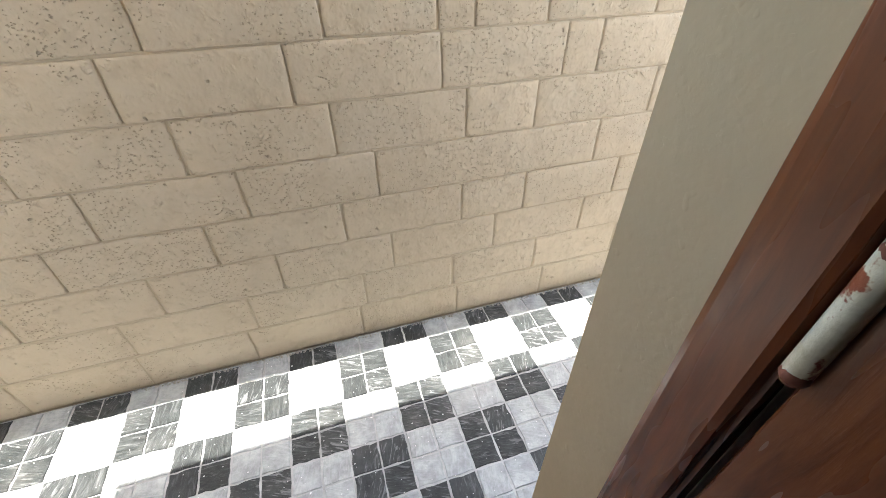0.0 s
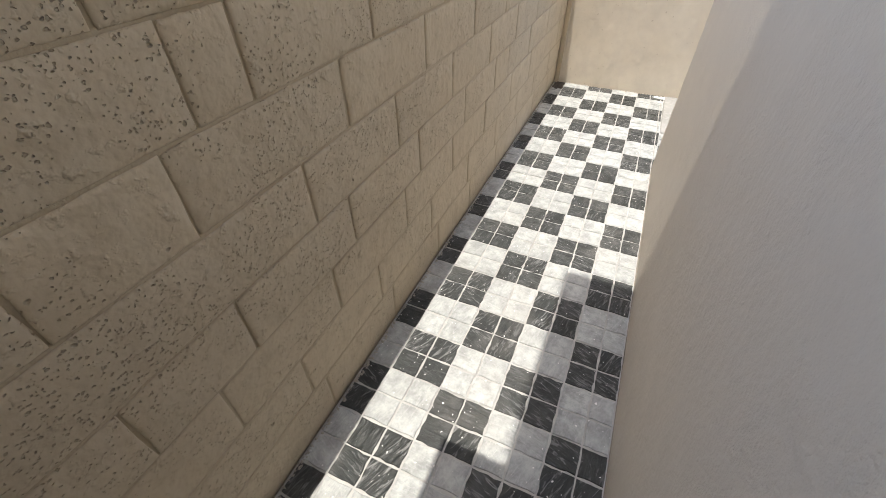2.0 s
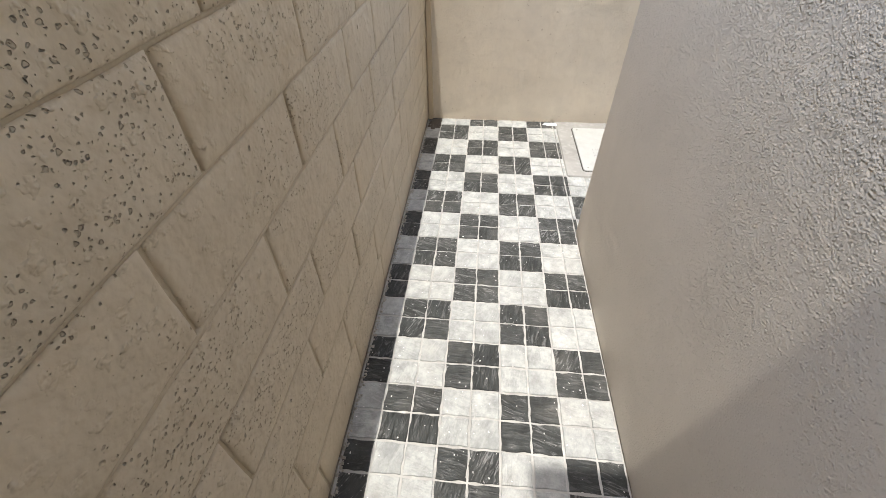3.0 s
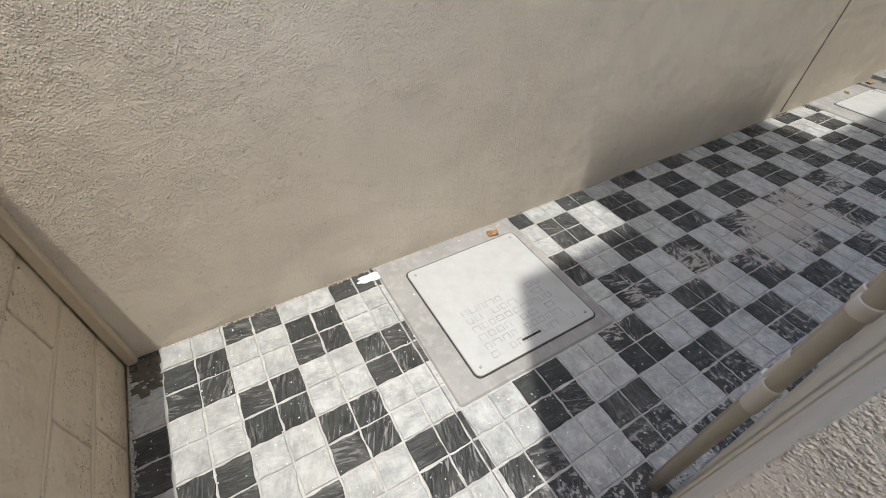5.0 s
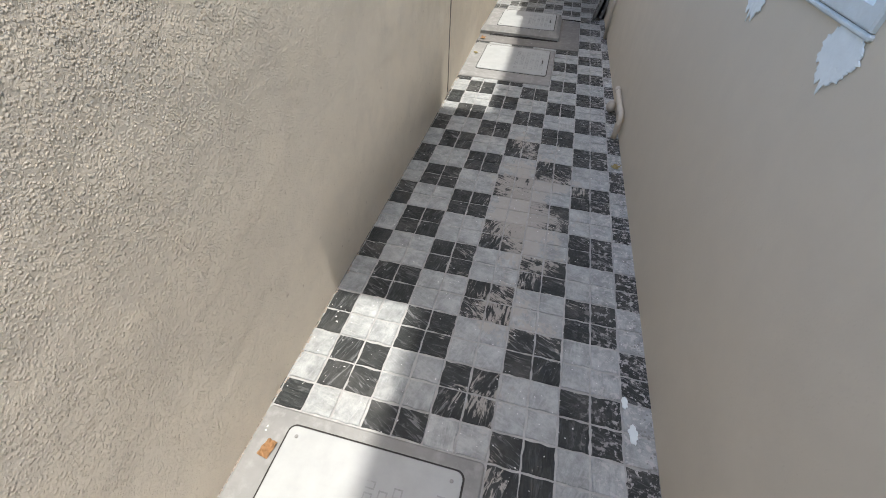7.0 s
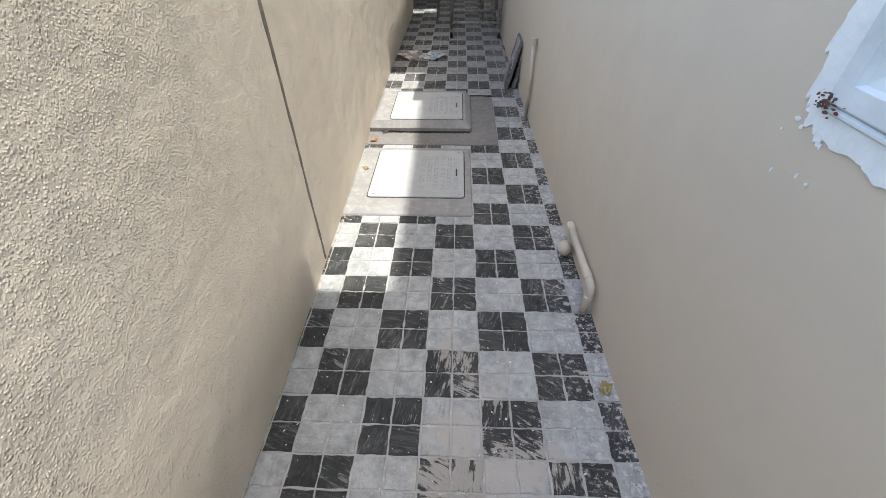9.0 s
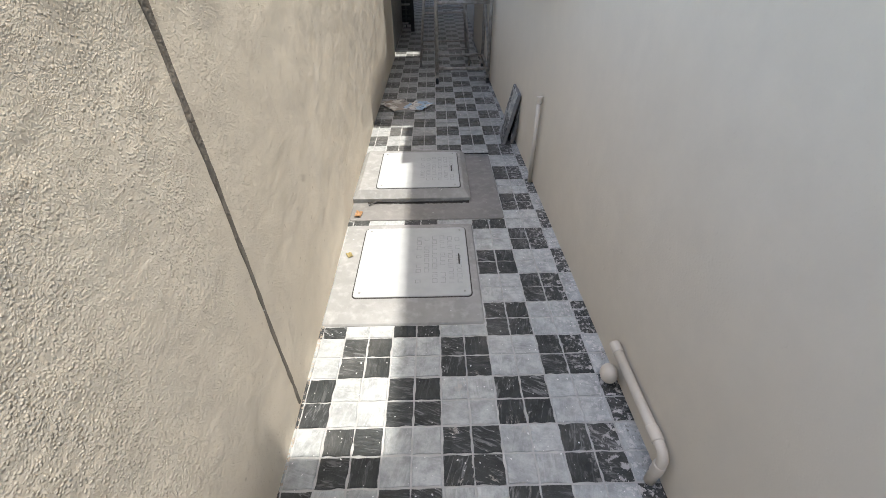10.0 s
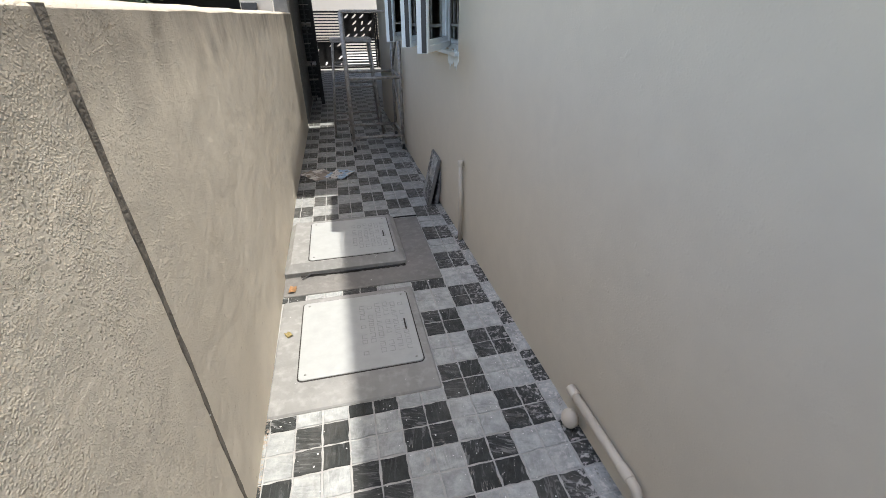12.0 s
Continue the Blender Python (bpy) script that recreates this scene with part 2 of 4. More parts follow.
CREAM = m_boundary()
HOUSE = m_plaster("house_plaster", (0.565, 0.507, 0.405), (0.535, 0.478, 0.375), 0.0005, 130, 0.003)
HOUSE_S = m_plaster("house_plaster_coarse", (0.57, 0.515, 0.435), (0.54, 0.485, 0.405), 0.0050, 190, 0.006, 2.25)
REVEAL = m_plaster("reveal_paint", (0.45, 0.345, 0.20), (0.42, 0.315, 0.18), 0.0006, 60, 0.004)
BLOCK = m_block()
MORTAR = m_plaster("painted_mortar", (0.58, 0.478, 0.342), (0.52, 0.422, 0.295), 0.003, 60)
DARK = m_tile("dark_slate_tile", True)
LIGHT = m_tile("grey_stone_tile", False)
GROUT = m_cement("pale_grout", (0.40, 0.40, 0.385), 0.0012)
CEMENT = m_cement("cement_screed", (0.275, 0.275, 0.265))
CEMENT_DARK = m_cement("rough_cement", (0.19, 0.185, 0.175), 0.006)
LID = m_plain("frp_lid", (0.37, 0.385, 0.38), 0.6, 0, 18, 0.12)
MARKS = m_plain("dusty_marks", (0.35, 0.36, 0.355), 0.8, 0, 40, 0.4)
GAP = m_plain("dirt_gap", (0.03, 0.028, 0.025), 0.95)
WOOD = m_wood()
PVC = m_plain("painted_pipe", (0.52, 0.47, 0.39), 0.5, 0, 12, 0.14)
UPVC = m_plain("white_upvc", (0.70, 0.76, 0.775), 0.3, 0, 8, 0.06, 0.0)
FILM = m_plain("protective_film", (0.62, 0.70, 0.725), 0.35, 0, 9, 0.25, 0.006)
SMUT = m_plain("brown_smut", (0.10, 0.075, 0.06), 0.95)
PUTTY = m_plain("white_putty", (0.74, 0.80, 0.80), 0.8, 0, 25, 0.12, 0.004)
STEEL = m_plain("scuffed_steel", (0.40, 0.375, 0.34), 0.5, 0.2, 25, 0.65, 0.001)
IRON = m_plain("black_iron", (0.018, 0.018, 0.02), 0.45, 0.2, 30, 0.4)
PANEL = m_plain("dark_sheet", (0.06, 0.06, 0.062), 0.5, 0.2, 30, 0.3)
BARE = m_plain("inner_paint", (0.30, 0.28, 0.25), 0.9, 0, 6, 0.1)
ROOF = m_cement("roof_concrete", (0.42, 0.40, 0.37))
# near-black colour stands in for the shade inside carport and rooms
ROOM_SHADE = m_plain("room_shade", (0.05, 0.05, 0.05), 0.9, 0, 6, 0.2)
ROAD = m_cement("street", (0.42, 0.41, 0.39), 0.004)
EARTH = m_cement("bare_earth", (0.30, 0.26, 0.21), 0.01)


def m_hinge():
    """A hinge brushed over with cream paint that has chipped down to red-brown primer."""
    k = Mat("worn_hinge", 0.32)
    p = k.world()
    paint = k.mix(k.span(k.noise(40, 4, 0.6, p), 0.35, 0.7), (0.62, 0.56, 0.40), (0.45, 0.38, 0.25))
    k.colour(k.mix(k.span(k.noise(34, 4, 0.65, k.offset((2, 0, 5), p)), 0.55, 0.60), paint, (0.22, 0.055, 0.022)))
    k.bump(k.noise(60, 4, 0.6, p), 0.002)
    return k.m


BRASS = m_hinge()
RUST = m_plain("rusty_paint", (0.20, 0.055, 0.025), 0.6, 0, 40, 0.5, 0.001)


# ---------------------------------------------------------------- mesh helpers
def finish(bm, name, mat, parent=None, smooth=False):
    me = bpy.data.meshes.new(name)
    bmesh.ops.recalc_face_normals(bm, faces=bm.faces)
    bm.to_mesh(me)
    bm.free()
    if smooth:
        me.shade_smooth()
    me.materials.append(mat)
    ob = new(name, me)
    if parent is not None:
        ob.parent = parent
    return ob


def part(name, bm, mat, parent, label="", smooth=False):
    ob = finish(bm, name, mat, parent, smooth)
    return tagged(ob, label) if label else ob


def thing(name, label, category, group="", at=(0, 0, 0)):
    ob = new(name)
    ob.empty_display_size = 0.05
    ob.location = at
    return tagged(ob, label, category, group)


def box(x0, y0, z0, x1, y1, z1, bevel=0.0, bm=None, seg=1):
    b = bmesh.new()
    bmesh.ops.create_cube(b, size=1)
    for v in b.verts:
        v.co = Vector((x0 + (v.co.x + 0.5) * (x1 - x0), y0 + (v.co.y + 0.5) * (y1 - y0), z0 + (v.co.z + 0.5) * (z1 - z0)))
    if bevel:
        bmesh.ops.bevel(b, geom=b.edges[:], offset=bevel, segments=seg, profile=0.5, affect="EDGES")
    if bm is None:
        return b
    me = bpy.data.meshes.new("t")
    b.to_mesh(me)
    bm.from_mesh(me)
    bpy.data.meshes.remove(me)
    b.free()
    return bm


def tube(points, r, n=12, bm=None, closed_ends=True):
    """A round bar along a line of points."""
    bm = bm or bmesh.new()
    pts = [Vector(p) for p in points]
    rings = []
    side = None
    for i, p in enumerate(pts):
        d = (pts[min(i + 1, len(pts) - 1)] - pts[max(i - 1, 0)]).normalized()
        if side is None:
            side = d.orthogonal().normalized()
        side = (side - d * side.dot(d)).normalized()
        up = d.cross(side)
        rad = r[i] if isinstance(r, (list, tuple)) else r
        rings.append([bm.verts.new(p + rad * (math.cos(a) * side + math.sin(a) * up)) for a in (2 * math.pi * k / n for k in range(n))])
    for a, b in zip(rings, rings[1:]):
        for k in range(n):
            bm.faces.new((a[k], a[(k + 1) % n], b[(k + 1) % n], b[k]))
    if closed_ends:
        bm.faces.new(rings[0][::-1])
        bm.faces.new(rings[-1])
    return bm


def slab_with_holes(u0, u1, z0, z1, holes, thick, axis, face):
    """A wall as one shell: it spans u0..u1 and z0..z1, its seen face lies at `face`, and it goes `thick` along the other axis."""
    us = sorted({u0, u1, *(h[0] for h in holes), *(h[1] for h in holes)})
    zs = sorted({z0, z1, *(h[2] for h in holes), *(h[3] for h in holes)})

    def solid(i, j):
        if not (0 <= i < len(us) - 1 and 0 <= j < len(zs) - 1):
            return False
        u, z = (us[i] + us[i + 1]) / 2, (zs[j] + zs[j + 1]) / 2
        return not any(h[0] < u < h[1] and h[2] < z < h[3] for h in holes)

    bm = bmesh.new()
    seen = {}

    def vert(u, d, z):
        c = (face + d, u, z) if axis == "y" else (u, face + d, z)
        if c not in seen:
            seen[c] = bm.verts.new(c)
        return seen[c]

    for i in range(len(us) - 1):
        for j in range(len(zs) - 1):
            if not solid(i, j):
                continue
            a, b, c, d = us[i], us[i + 1], zs[j], zs[j + 1]
            for t in (0, thick):
                bm.faces.new([vert(a, t, c), vert(b, t, c), vert(b, t, d), vert(a, t, d)])
            if not solid(i - 1, j):
                bm.faces.new([vert(a, 0, c), vert(a, thick, c), vert(a, thick, d), vert(a, 0, d)])
            if not solid(i + 1, j):
                bm.faces.new([vert(b, 0, c), vert(b, thick, c), vert(b, thick, d), vert(b, 0, d)])
            if not solid(i, j - 1):
                bm.faces.new([vert(a, 0, c), vert(b, 0, c), vert(b, thick, c), vert(a, thick, c)])
            if not solid(i, j + 1):
                bm.faces.new([vert(a, 0, d), vert(b, 0, d), vert(b, thick, d), vert(a, thick, d)])
    return bm


def structure(ob, label, category):
    return tagged(ob, label, category, kind="structure")


# ---------------------------------------------------------------- plan
W2 = 1.205           # width of the long passage
W1 = 0.885           # width of the short passage
TOP = 7.95           # height of the house
WALL_H = 1.42        # height of the boundary wall
BLOCK_H = 1.57       # height of the block wall
DOOR = (3.80, 4.74, 0.0, 2.1)
WIN_A = (2.09, 3.20, 1.085, 2.25)
WIN_B = (5.84, 7.45, 1.2, 2.3)



def hx(y):
    """Where the house wall's face stands along the long passage, which narrows a little."""
    return W2 - 0.0108 * (min(y, 8.5) - 0.885)


def slant(ob):
    """Brings what was built along x = W2 onto the slightly turned house wall."""
    for o in (ob, *ob.children_recursive):
        if o.data:
            for v in o.data.vertices:
                v.co.x += hx(v.co.y) - W2
    return ob


structure(finish(box(-400, -400, -0.5, 400, 400, -0.012), "ground", EARTH), "bare earth plot around the house", "ground")

# house walls
structure(slant(finish(slab_with_holes(W1 + 0.268, 10.4, 0, TOP, [WIN_A, WIN_B], 0.23, "y", W2), "wall_west", HOUSE)),
          "smooth beige-grey painted plaster house wall with two windows", "wall")
wall_s = structure(finish(slab_with_holes(W2, 9.0, 0, TOP, [DOOR], 0.265, "x", W1), "wall_south", HOUSE_S),
          "coarse beige-grey painted plaster house wall with a doorway", "wall")
structure(finish(box(W2 + 0.235, 10.17, 0, 9.0, 10.4, TOP), "wall_north", HOUSE), "plain plaster house wall facing the porch", "wall")
structure(finish(box(8.77, W1 + 0.268, 0, 9.0, 10.165, TOP), "wall_east", HOUSE), "plain plaster house wall on the far side", "wall")
# out of view, added only to hold back skylight from the east end
structure(finish(box(6.45, 0.004, -0.01, 6.65, W1 - 0.004, 4.0), "wall_passage_end", HOUSE), "unseen plain wall added to cut skylight in the short passage", "wall")
structure(finish(box(W2 + 0.02, W1 + 0.02, TOP + 0.004, 8.98, 10.38, TOP + 0.15), "roof", ROOF), "flat concrete house roof", "roof")
structure(finish(box(W2 + 0.24, W1 + 0.27, 2.9, 8.76, 10.16, 3.05), "ceiling", BARE), "plain inner ceiling", "ceiling")
structure(finish(box(W2 + 0.235, W1 + 0.268, -0.01, 8.765, 10.165, 0.0), "floor_inside", GROUT), "pale indoor floor", "floor")
structure(finish(box(W2 + 0.24, 3.6, 0.004, 8.76, 3.72, 2.895), "partition", BARE), "plain inner wall behind the door", "wall")

# what shades the passages: projecting slabs of the upper storey and a door shade
# none is in view; placed and sized to cast the passages' shadows
structure(finish(box(0.50, 1.775, 4.9, W2 + 0.1, 3.485, 5.0, 0.004), "sunshade_1", ROOF), "projecting concrete sunshade slab", "sunshade")
structure(finish(box(0.245, 6.54, 2.95, W2 + 0.1, 8.248, 3.05, 0.004), "sunshade_2", ROOF), "projecting concrete balcony slab", "sunshade")
structure(finish(box(0.50, 5.66, 2.36, W2 + 0.1, 6.538, 2.43, 0.004), "sunshade_6", ROOF), "thin concrete sunshade over the window", "sunshade")
structure(finish(box(-0.3, 8.25, 2.95, W2 + 0.1, 9.18, 3.05, 0.004), "sunshade_5", ROOF), "unseen deeper concrete slab, added to shade the boundary wall's end", "sunshade")
structure(finish(box(2.865, 0.275, 4.9, 6.2, W1 - 0.002, 5.0, 0.004), "sunshade_3", ROOF), "projecting concrete slab over the door", "sunshade")
structure(finish(box(3.5, 0.24, 2.22, 5.3, W1 - 0.002, 2.3, 0.004), "sunshade_4", ROOF), "concrete door shade", "sunshade")
structure(finish(box(-0.4, 9.46, 2.95, 5.0, 16.4, 3.1, 0.004), "porch_roof", ROOF), "flat concrete porch roof", "roof")

# unseen wall, put here to darken the porch floor
structure(finish(box(5.0, 10.41, -0.01, 5.2, 17.0, 3.1), "wall_porch_east", CREAM), "unseen plain wall added to keep side light out of the porch", "wall")


# the plastered house corner, a little ragged
rng = random.Random(21)
bead = tube([(W2 + 0.004 + rng.uniform(-0.0015, 0.0015), W1 + 0.004 + rng.uniform(-0.0015, 0.0015), 0.03 * k) for k in range(90)],
            [rng.uniform(0.0045, 0.0064) for _ in range(90)], 8)
structure(finish(bead, "corner_trim", HOUSE_S, None, True), "uneven plastered house corner", "trim")

# boundary wall, along the long passage
bm = bmesh.new()
N = 60
rows = []
rng = random.Random(3)
for i in range(N + 1):
    y = -0.2 + 9.58 * i / N
    x = -0.003 - 0.05 * max(0, min(1, (y - 3.5) / 3.2))
    z = WALL_H + 0.006 * noise.noise((y * 3, 0, 0)) + 0.004 * noise.noise((y * 11, 5, 0))
    rows.append([bm.verts.new(c) for c in ((x, y, -0.01), (x, y, z - 0.016), (x - 0.012, y, z), (x - 0.15, y, z + 0.003), (x - 0.165, y, z - 0.015), (x - 0.165, y, -0.01))])
for a, b in zip(rows, rows[1:]):
    for k in range(5):
        bm.faces.new((a[k], a[k + 1], b[k + 1], b[k]))
bm.faces.new(rows[0])
bm.faces.new(rows[-1][::-1])
boundary = structure(finish(bm, "boundary_wall", CREAM), "cream rough-plastered boundary wall with a rounded top", "wall")


def joint():
    """The open vertical joint in the boundary wall, a raw mortar strip with ragged edges."""
    bm = bmesh.new()
    prev = None
    r = random.Random(5)
    for i in range(41):
        z = 0.02 + (WALL_H - 0.03) * i / 40
        y = 3.99 + 0.004 * noise.noise((z * 4, 1, 0)) + 0.003 * noise.noise((z * 23, 4, 0)) - 0.012 * max(0, (z - 0.85) / 0.55)
        h = 0.006 + 0.005 * r.random() + 0.009 * max(0, z - 0.6)
        x = -0.003 - 0.05 * (y - 3.5) / 3.2
        cur = [bm.verts.new((x - 0.004, y - h, z)), bm.verts.new((x + 0.003, y - h * 0.8, z)), bm.verts.new((x + 0.003 + 0.003 * r.random(), y, z)),
               bm.verts.new((x + 0.003, y + h * 0.8, z)), bm.verts.new((x - 0.004, y + h, z))]
        if prev:
            for k in range(4):
                bm.faces.new((prev[k], prev[k + 1], cur[k + 1], cur[k]))
        prev = cur
    return bm


structure(finish(joint(), "wall_joint", m_cement("raw_joint", (0.19, 0.165, 0.135), 0.016)), "dark ragged mortar joint running down the boundary wall", "joint")

structure(finish(box(0.0, 0.0035, 0.0, 0.030, 0.036, 1.41, 0.004), "corner_mortar", MORTAR), "raw mortar strip in the corner of the two walls", "mortar")

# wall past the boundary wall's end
# dark colour stands for its shade; raised to roof height to darken the porch
structure(finish(box(-0.235, 9.388, -0.01, -0.07, 16.95, 2.945, 0.012), "wall_porch", CEMENT_DARK), "porch-side wall in dark cement colour standing in for shade", "wall")

# ---------------------------------------------------------------- manholes
def rounded(x0, y0, x1, y1, r, n=5):
    pts = []
    for cx, cy, a0 in ((x1 - r, y1 - r, 0), (x0 + r, y1 - r, 90), (x0 + r, y0 + r, 180), (x1 - r, y0 + r, 270)):
        for k in range(n + 1):
            a = radians(a0 + 90 * k / n)
            pts.append((cx + r * math.cos(a), cy + r * math.sin(a)))
    return pts


def plate(x0, y0, x1, y1, z0, z1, r=0.02, soft=0.004):
    bm = bmesh.new()
    lo = [bm.verts.new((x, y, z0)) for x, y in rounded(x0, y0, x1, y1, r)]
    mid = [bm.verts.new((x, y, z1 - soft)) for x, y in rounded(x0, y0, x1, y1, r)]
    hi = [bm.verts.new((x, y, z1)) for x, y in rounded(x0 + soft, y0 + soft, x1 - soft, y1 - soft, max(r - soft, 0.001))]
    n = len(lo)
    for a, b in ((lo, mid), (mid, hi)):
        for k in range(n):
            bm.faces.new((a[k], a[(k + 1) % n], b[(k + 1) % n], b[k]))
    bm.faces.new(hi)
    bm.faces.new(lo[::-1])
    return bm


def manhole(label, x0, y0, x1, y1, z, rim, group="manholes"):
    """A screeded surround, a dark gap and a pale composite lid with raised marks."""
    m = thing("manhole", label, "manhole", group, ((x0 + x1) / 2, (y0 + y1) / 2, 0))
    inv = Matrix.Translation(-m.location)
    rx0, ry0, rx1, ry1 = rim

    def add(name, bm, mat, note=""):
        bm.transform(inv)
        return part(name, bm, mat, m, note)

    bm = plate(rx0, ry0, rx1, ry1, -0.004, z, 0.015, 0.042 if z > 0.05 else min(0.012, z * 0.5 + 0.004))
    add("surround", bm, CEMENT, "trowelled grey cement surround")
    add("gap", plate(x0 - 0.006, y0 - 0.006, x1 + 0.006, y1 + 0.006, z - 0.01, z + 0.0015, 0.026, 0.001), GAP, "dark dirty gap")
    lid = add("lid", plate(x0, y0, x1, y1, z - 0.01, z + 0.006, 0.022, 0.002), LID, "pale grey composite lid with embossed marks")
    r = random.Random(int(y0 * 100))
    t = z + 0.0058
    bm = bmesh.new()
    for row in range(6):
        x = x0 + (x1 - x0) * (0.52 + 0.074 * row)
        y = y0 + 0.09
        while y < y1 - 0.10:
            lw = r.uniform(0.018, 0.034)
            if r.random() < 0.85:
                h = 0.026
                box(x, y, t, x + h, y + 0.004, t + 0.0008, 0, bm)
                box(x, y + lw, t, x + h, y + lw + 0.004, t + 0.0008, 0, bm)
                if r.random() < 0.75:
                    box(x, y + 0.0042, t, x + 0.004, y + lw - 0.0002, t + 0.0008, 0, bm)
                if r.random() < 0.6:
                    box(x + h - 0.004, y + 0.0042, t, x + h, y + lw - 0.0002, t + 0.0008, 0, bm)
            y += lw + 0.013
    bm.transform(inv)
    tagged(part("embossing", bm, MARKS, lid, "dusty embossed lettering"), kind="stuff")
    for (kx, ky) in ((x1 - 0.05, (y0 + y1) / 2 - 0.05),):
        bm = plate(kx, ky, kx + 0.008, ky + 0.085, t, t + 0.003, 0.0035, 0.001)
        bm.transform(inv)
        part("key_slot", bm, GAP, lid, "dark lifting slot")
    for (kx, ky) in ((x0 + 0.03, y0 + 0.03), (x1 - 0.03, y0 + 0.03), (x0 + 0.03, y1 - 0.03), (x1 - 0.03, y1 - 0.03)):
        bm = bmesh.new()
        bmesh.ops.create_cone(bm, cap_ends=True, segments=10, radius1=0.006, radius2=0.005, depth=0.003, matrix=Matrix.Translation((kx, ky, t + 0.0012)))
        bm.transform(inv)
        part("screw", bm, CEMENT, lid)
    return m


manhole("pale composite manhole lid in cement, half in shade near the corner", 0.10, 1.007, 0.642, 1.553, 0.004, (0.0, 0.903, 0.698, 1.598))
manhole("pale composite manhole lid in a flat cement surround", 0.093, 4.535, 0.652, 5.10, 0.006, (-0.02, 4.368, 0.698, 5.148))
manhole("raised concrete manhole with a pale scratched lid", 0.115, 5.455, 0.645, 5.985, 0.075, (-0.035, 5.40, 0.71, 6.07))

rng = random.Random(17)
bm = bmesh.new()
edge = [(0.06 + 0.016 * k, 5.394 + rng.uniform(-0.006, 0.002), rng.uniform(0.004, 0.011)) for k in range(41)]
for (xa, ya, ha), (xb, yb, hb) in zip(edge, edge[1:]):
    bm.faces.new([bm.verts.new(c) for c in ((xa, ya - ha, 0.0035), (xb, yb - hb, 0.0035), (xb, 5.398, 0.013), (xa, 5.398, 0.013))])
tagged(finish(bm, "crack", GAP), "dark crack along the foot of the raised manhole", "crack")

bm = plate(-0.03, 5.203, 0.898, 6.097, -0.004, 0.003, 0.02, 0.003)
tagged(finish(bm, "cement_patch", CEMENT_DARK), "rough dark cement patch around the raised manhole", "cement patch")

# ---------------------------------------------------------------- pipes
def pipe(name, label, pts, r, collars=(), base=(0, 0, 0), cap=None):
    t = thing(name, label, "pipe", "", base)
    inv = Matrix.Translation(-Vector(base))
    bm = tube(pts, r, 20)
    bm.transform(inv)
    part("barrel", bm, PVC, t, "", True)
    for a, b, rr in collars:
        a, b = Vector(a), Vector(b)
        d = (b - a)
        bm = tube([a, a + d * 0.02, a + d * 0.08, a + d * 0.92, a + d * 0.98, b], [r, rr * 0.97, rr, rr, rr * 0.97, r], 20)
        bm.transform(inv)
        part("collar", bm, PVC, t, "", True)
    return t


for px, py, pr, zs, lab in ((1.158, 1.258, 0.0155, (0.50,), "beige painted plastic drain pipe with a collar on the house wall"),
                            (1.147, 1.2885, 0.0105, (0.56,), "thinner beige painted pipe fixed upright on the house wall")):
    t = pipe("drain_pipe", lab, [(px, py, 0.0), (px, py, 7.4)], pr,
             [((px, py, z), (px, py, z + 0.085), pr + 0.0032) for z in zs + (2.6, 4.9)] + [((px, py, 0.80), (px, py, 0.83), pr + 0.003)], (px, py, 0))
    for z in (0.95, 2.2, 3.6, 5.6):
        bm = box(pr - 0.002, -0.011, z, hx(py) - px - 0.0015, 0.011, z + 0.022, 0.002)
        part("wall_clip", bm, PVC, t)
pipe("standpipe", "thin beige painted pipe with a cap, standing against the wall", [(1.132, 5.65, 0.0), (1.128, 5.65, 0.55)], 0.014,
     [((1.128, 5.65, 0.535), (1.128, 5.65, 0.575), 0.019)], (1.132, 5.65, 0))


def arc(c, u, v, r, a0, a1, n=6):
    return [Vector(c) + r * (math.cos(radians(a0 + (a1 - a0) * k / n)) * Vector(u) + math.sin(radians(a0 + (a1 - a0) * k / n)) * Vector(v)) for k in range(n + 1)]


bend = [(1.146, 4.11, 0.142)] + arc((1.146, 3.735, 0.112), (0, 0, 1), (0, -1, 0), 0.03, 0, 90) + [(1.143, 3.704, 0.05), (1.14, 3.703, 0.0)]
trap = pipe("waste_pipe", "cream waste pipe running low along the wall into the floor", bend, 0.0165,
            [((1.146, 4.08, 0.142), (1.146, 4.125, 0.142), 0.0195), ((1.146, 3.80, 0.142), (1.146, 3.75, 0.142), 0.0195), ((1.145, 3.705, 0.10), (1.143, 3.704, 0.055), 0.0195)], (1.11, 3.9, 0))
bm = bmesh.new()
bmesh.ops.create_uvsphere(bm, u_segments=20, v_segments=12, radius=0.036)
for v in bm.verts:
    v.co = Vector((v.co.x * 0.9, v.co.y, v.co.z * 1.1)) + Vector((1.128 - 1.11, 4.065 - 3.9, 0.045))
part("trap_cap", bm, PVC, trap, "rounded cream trap cap", True)

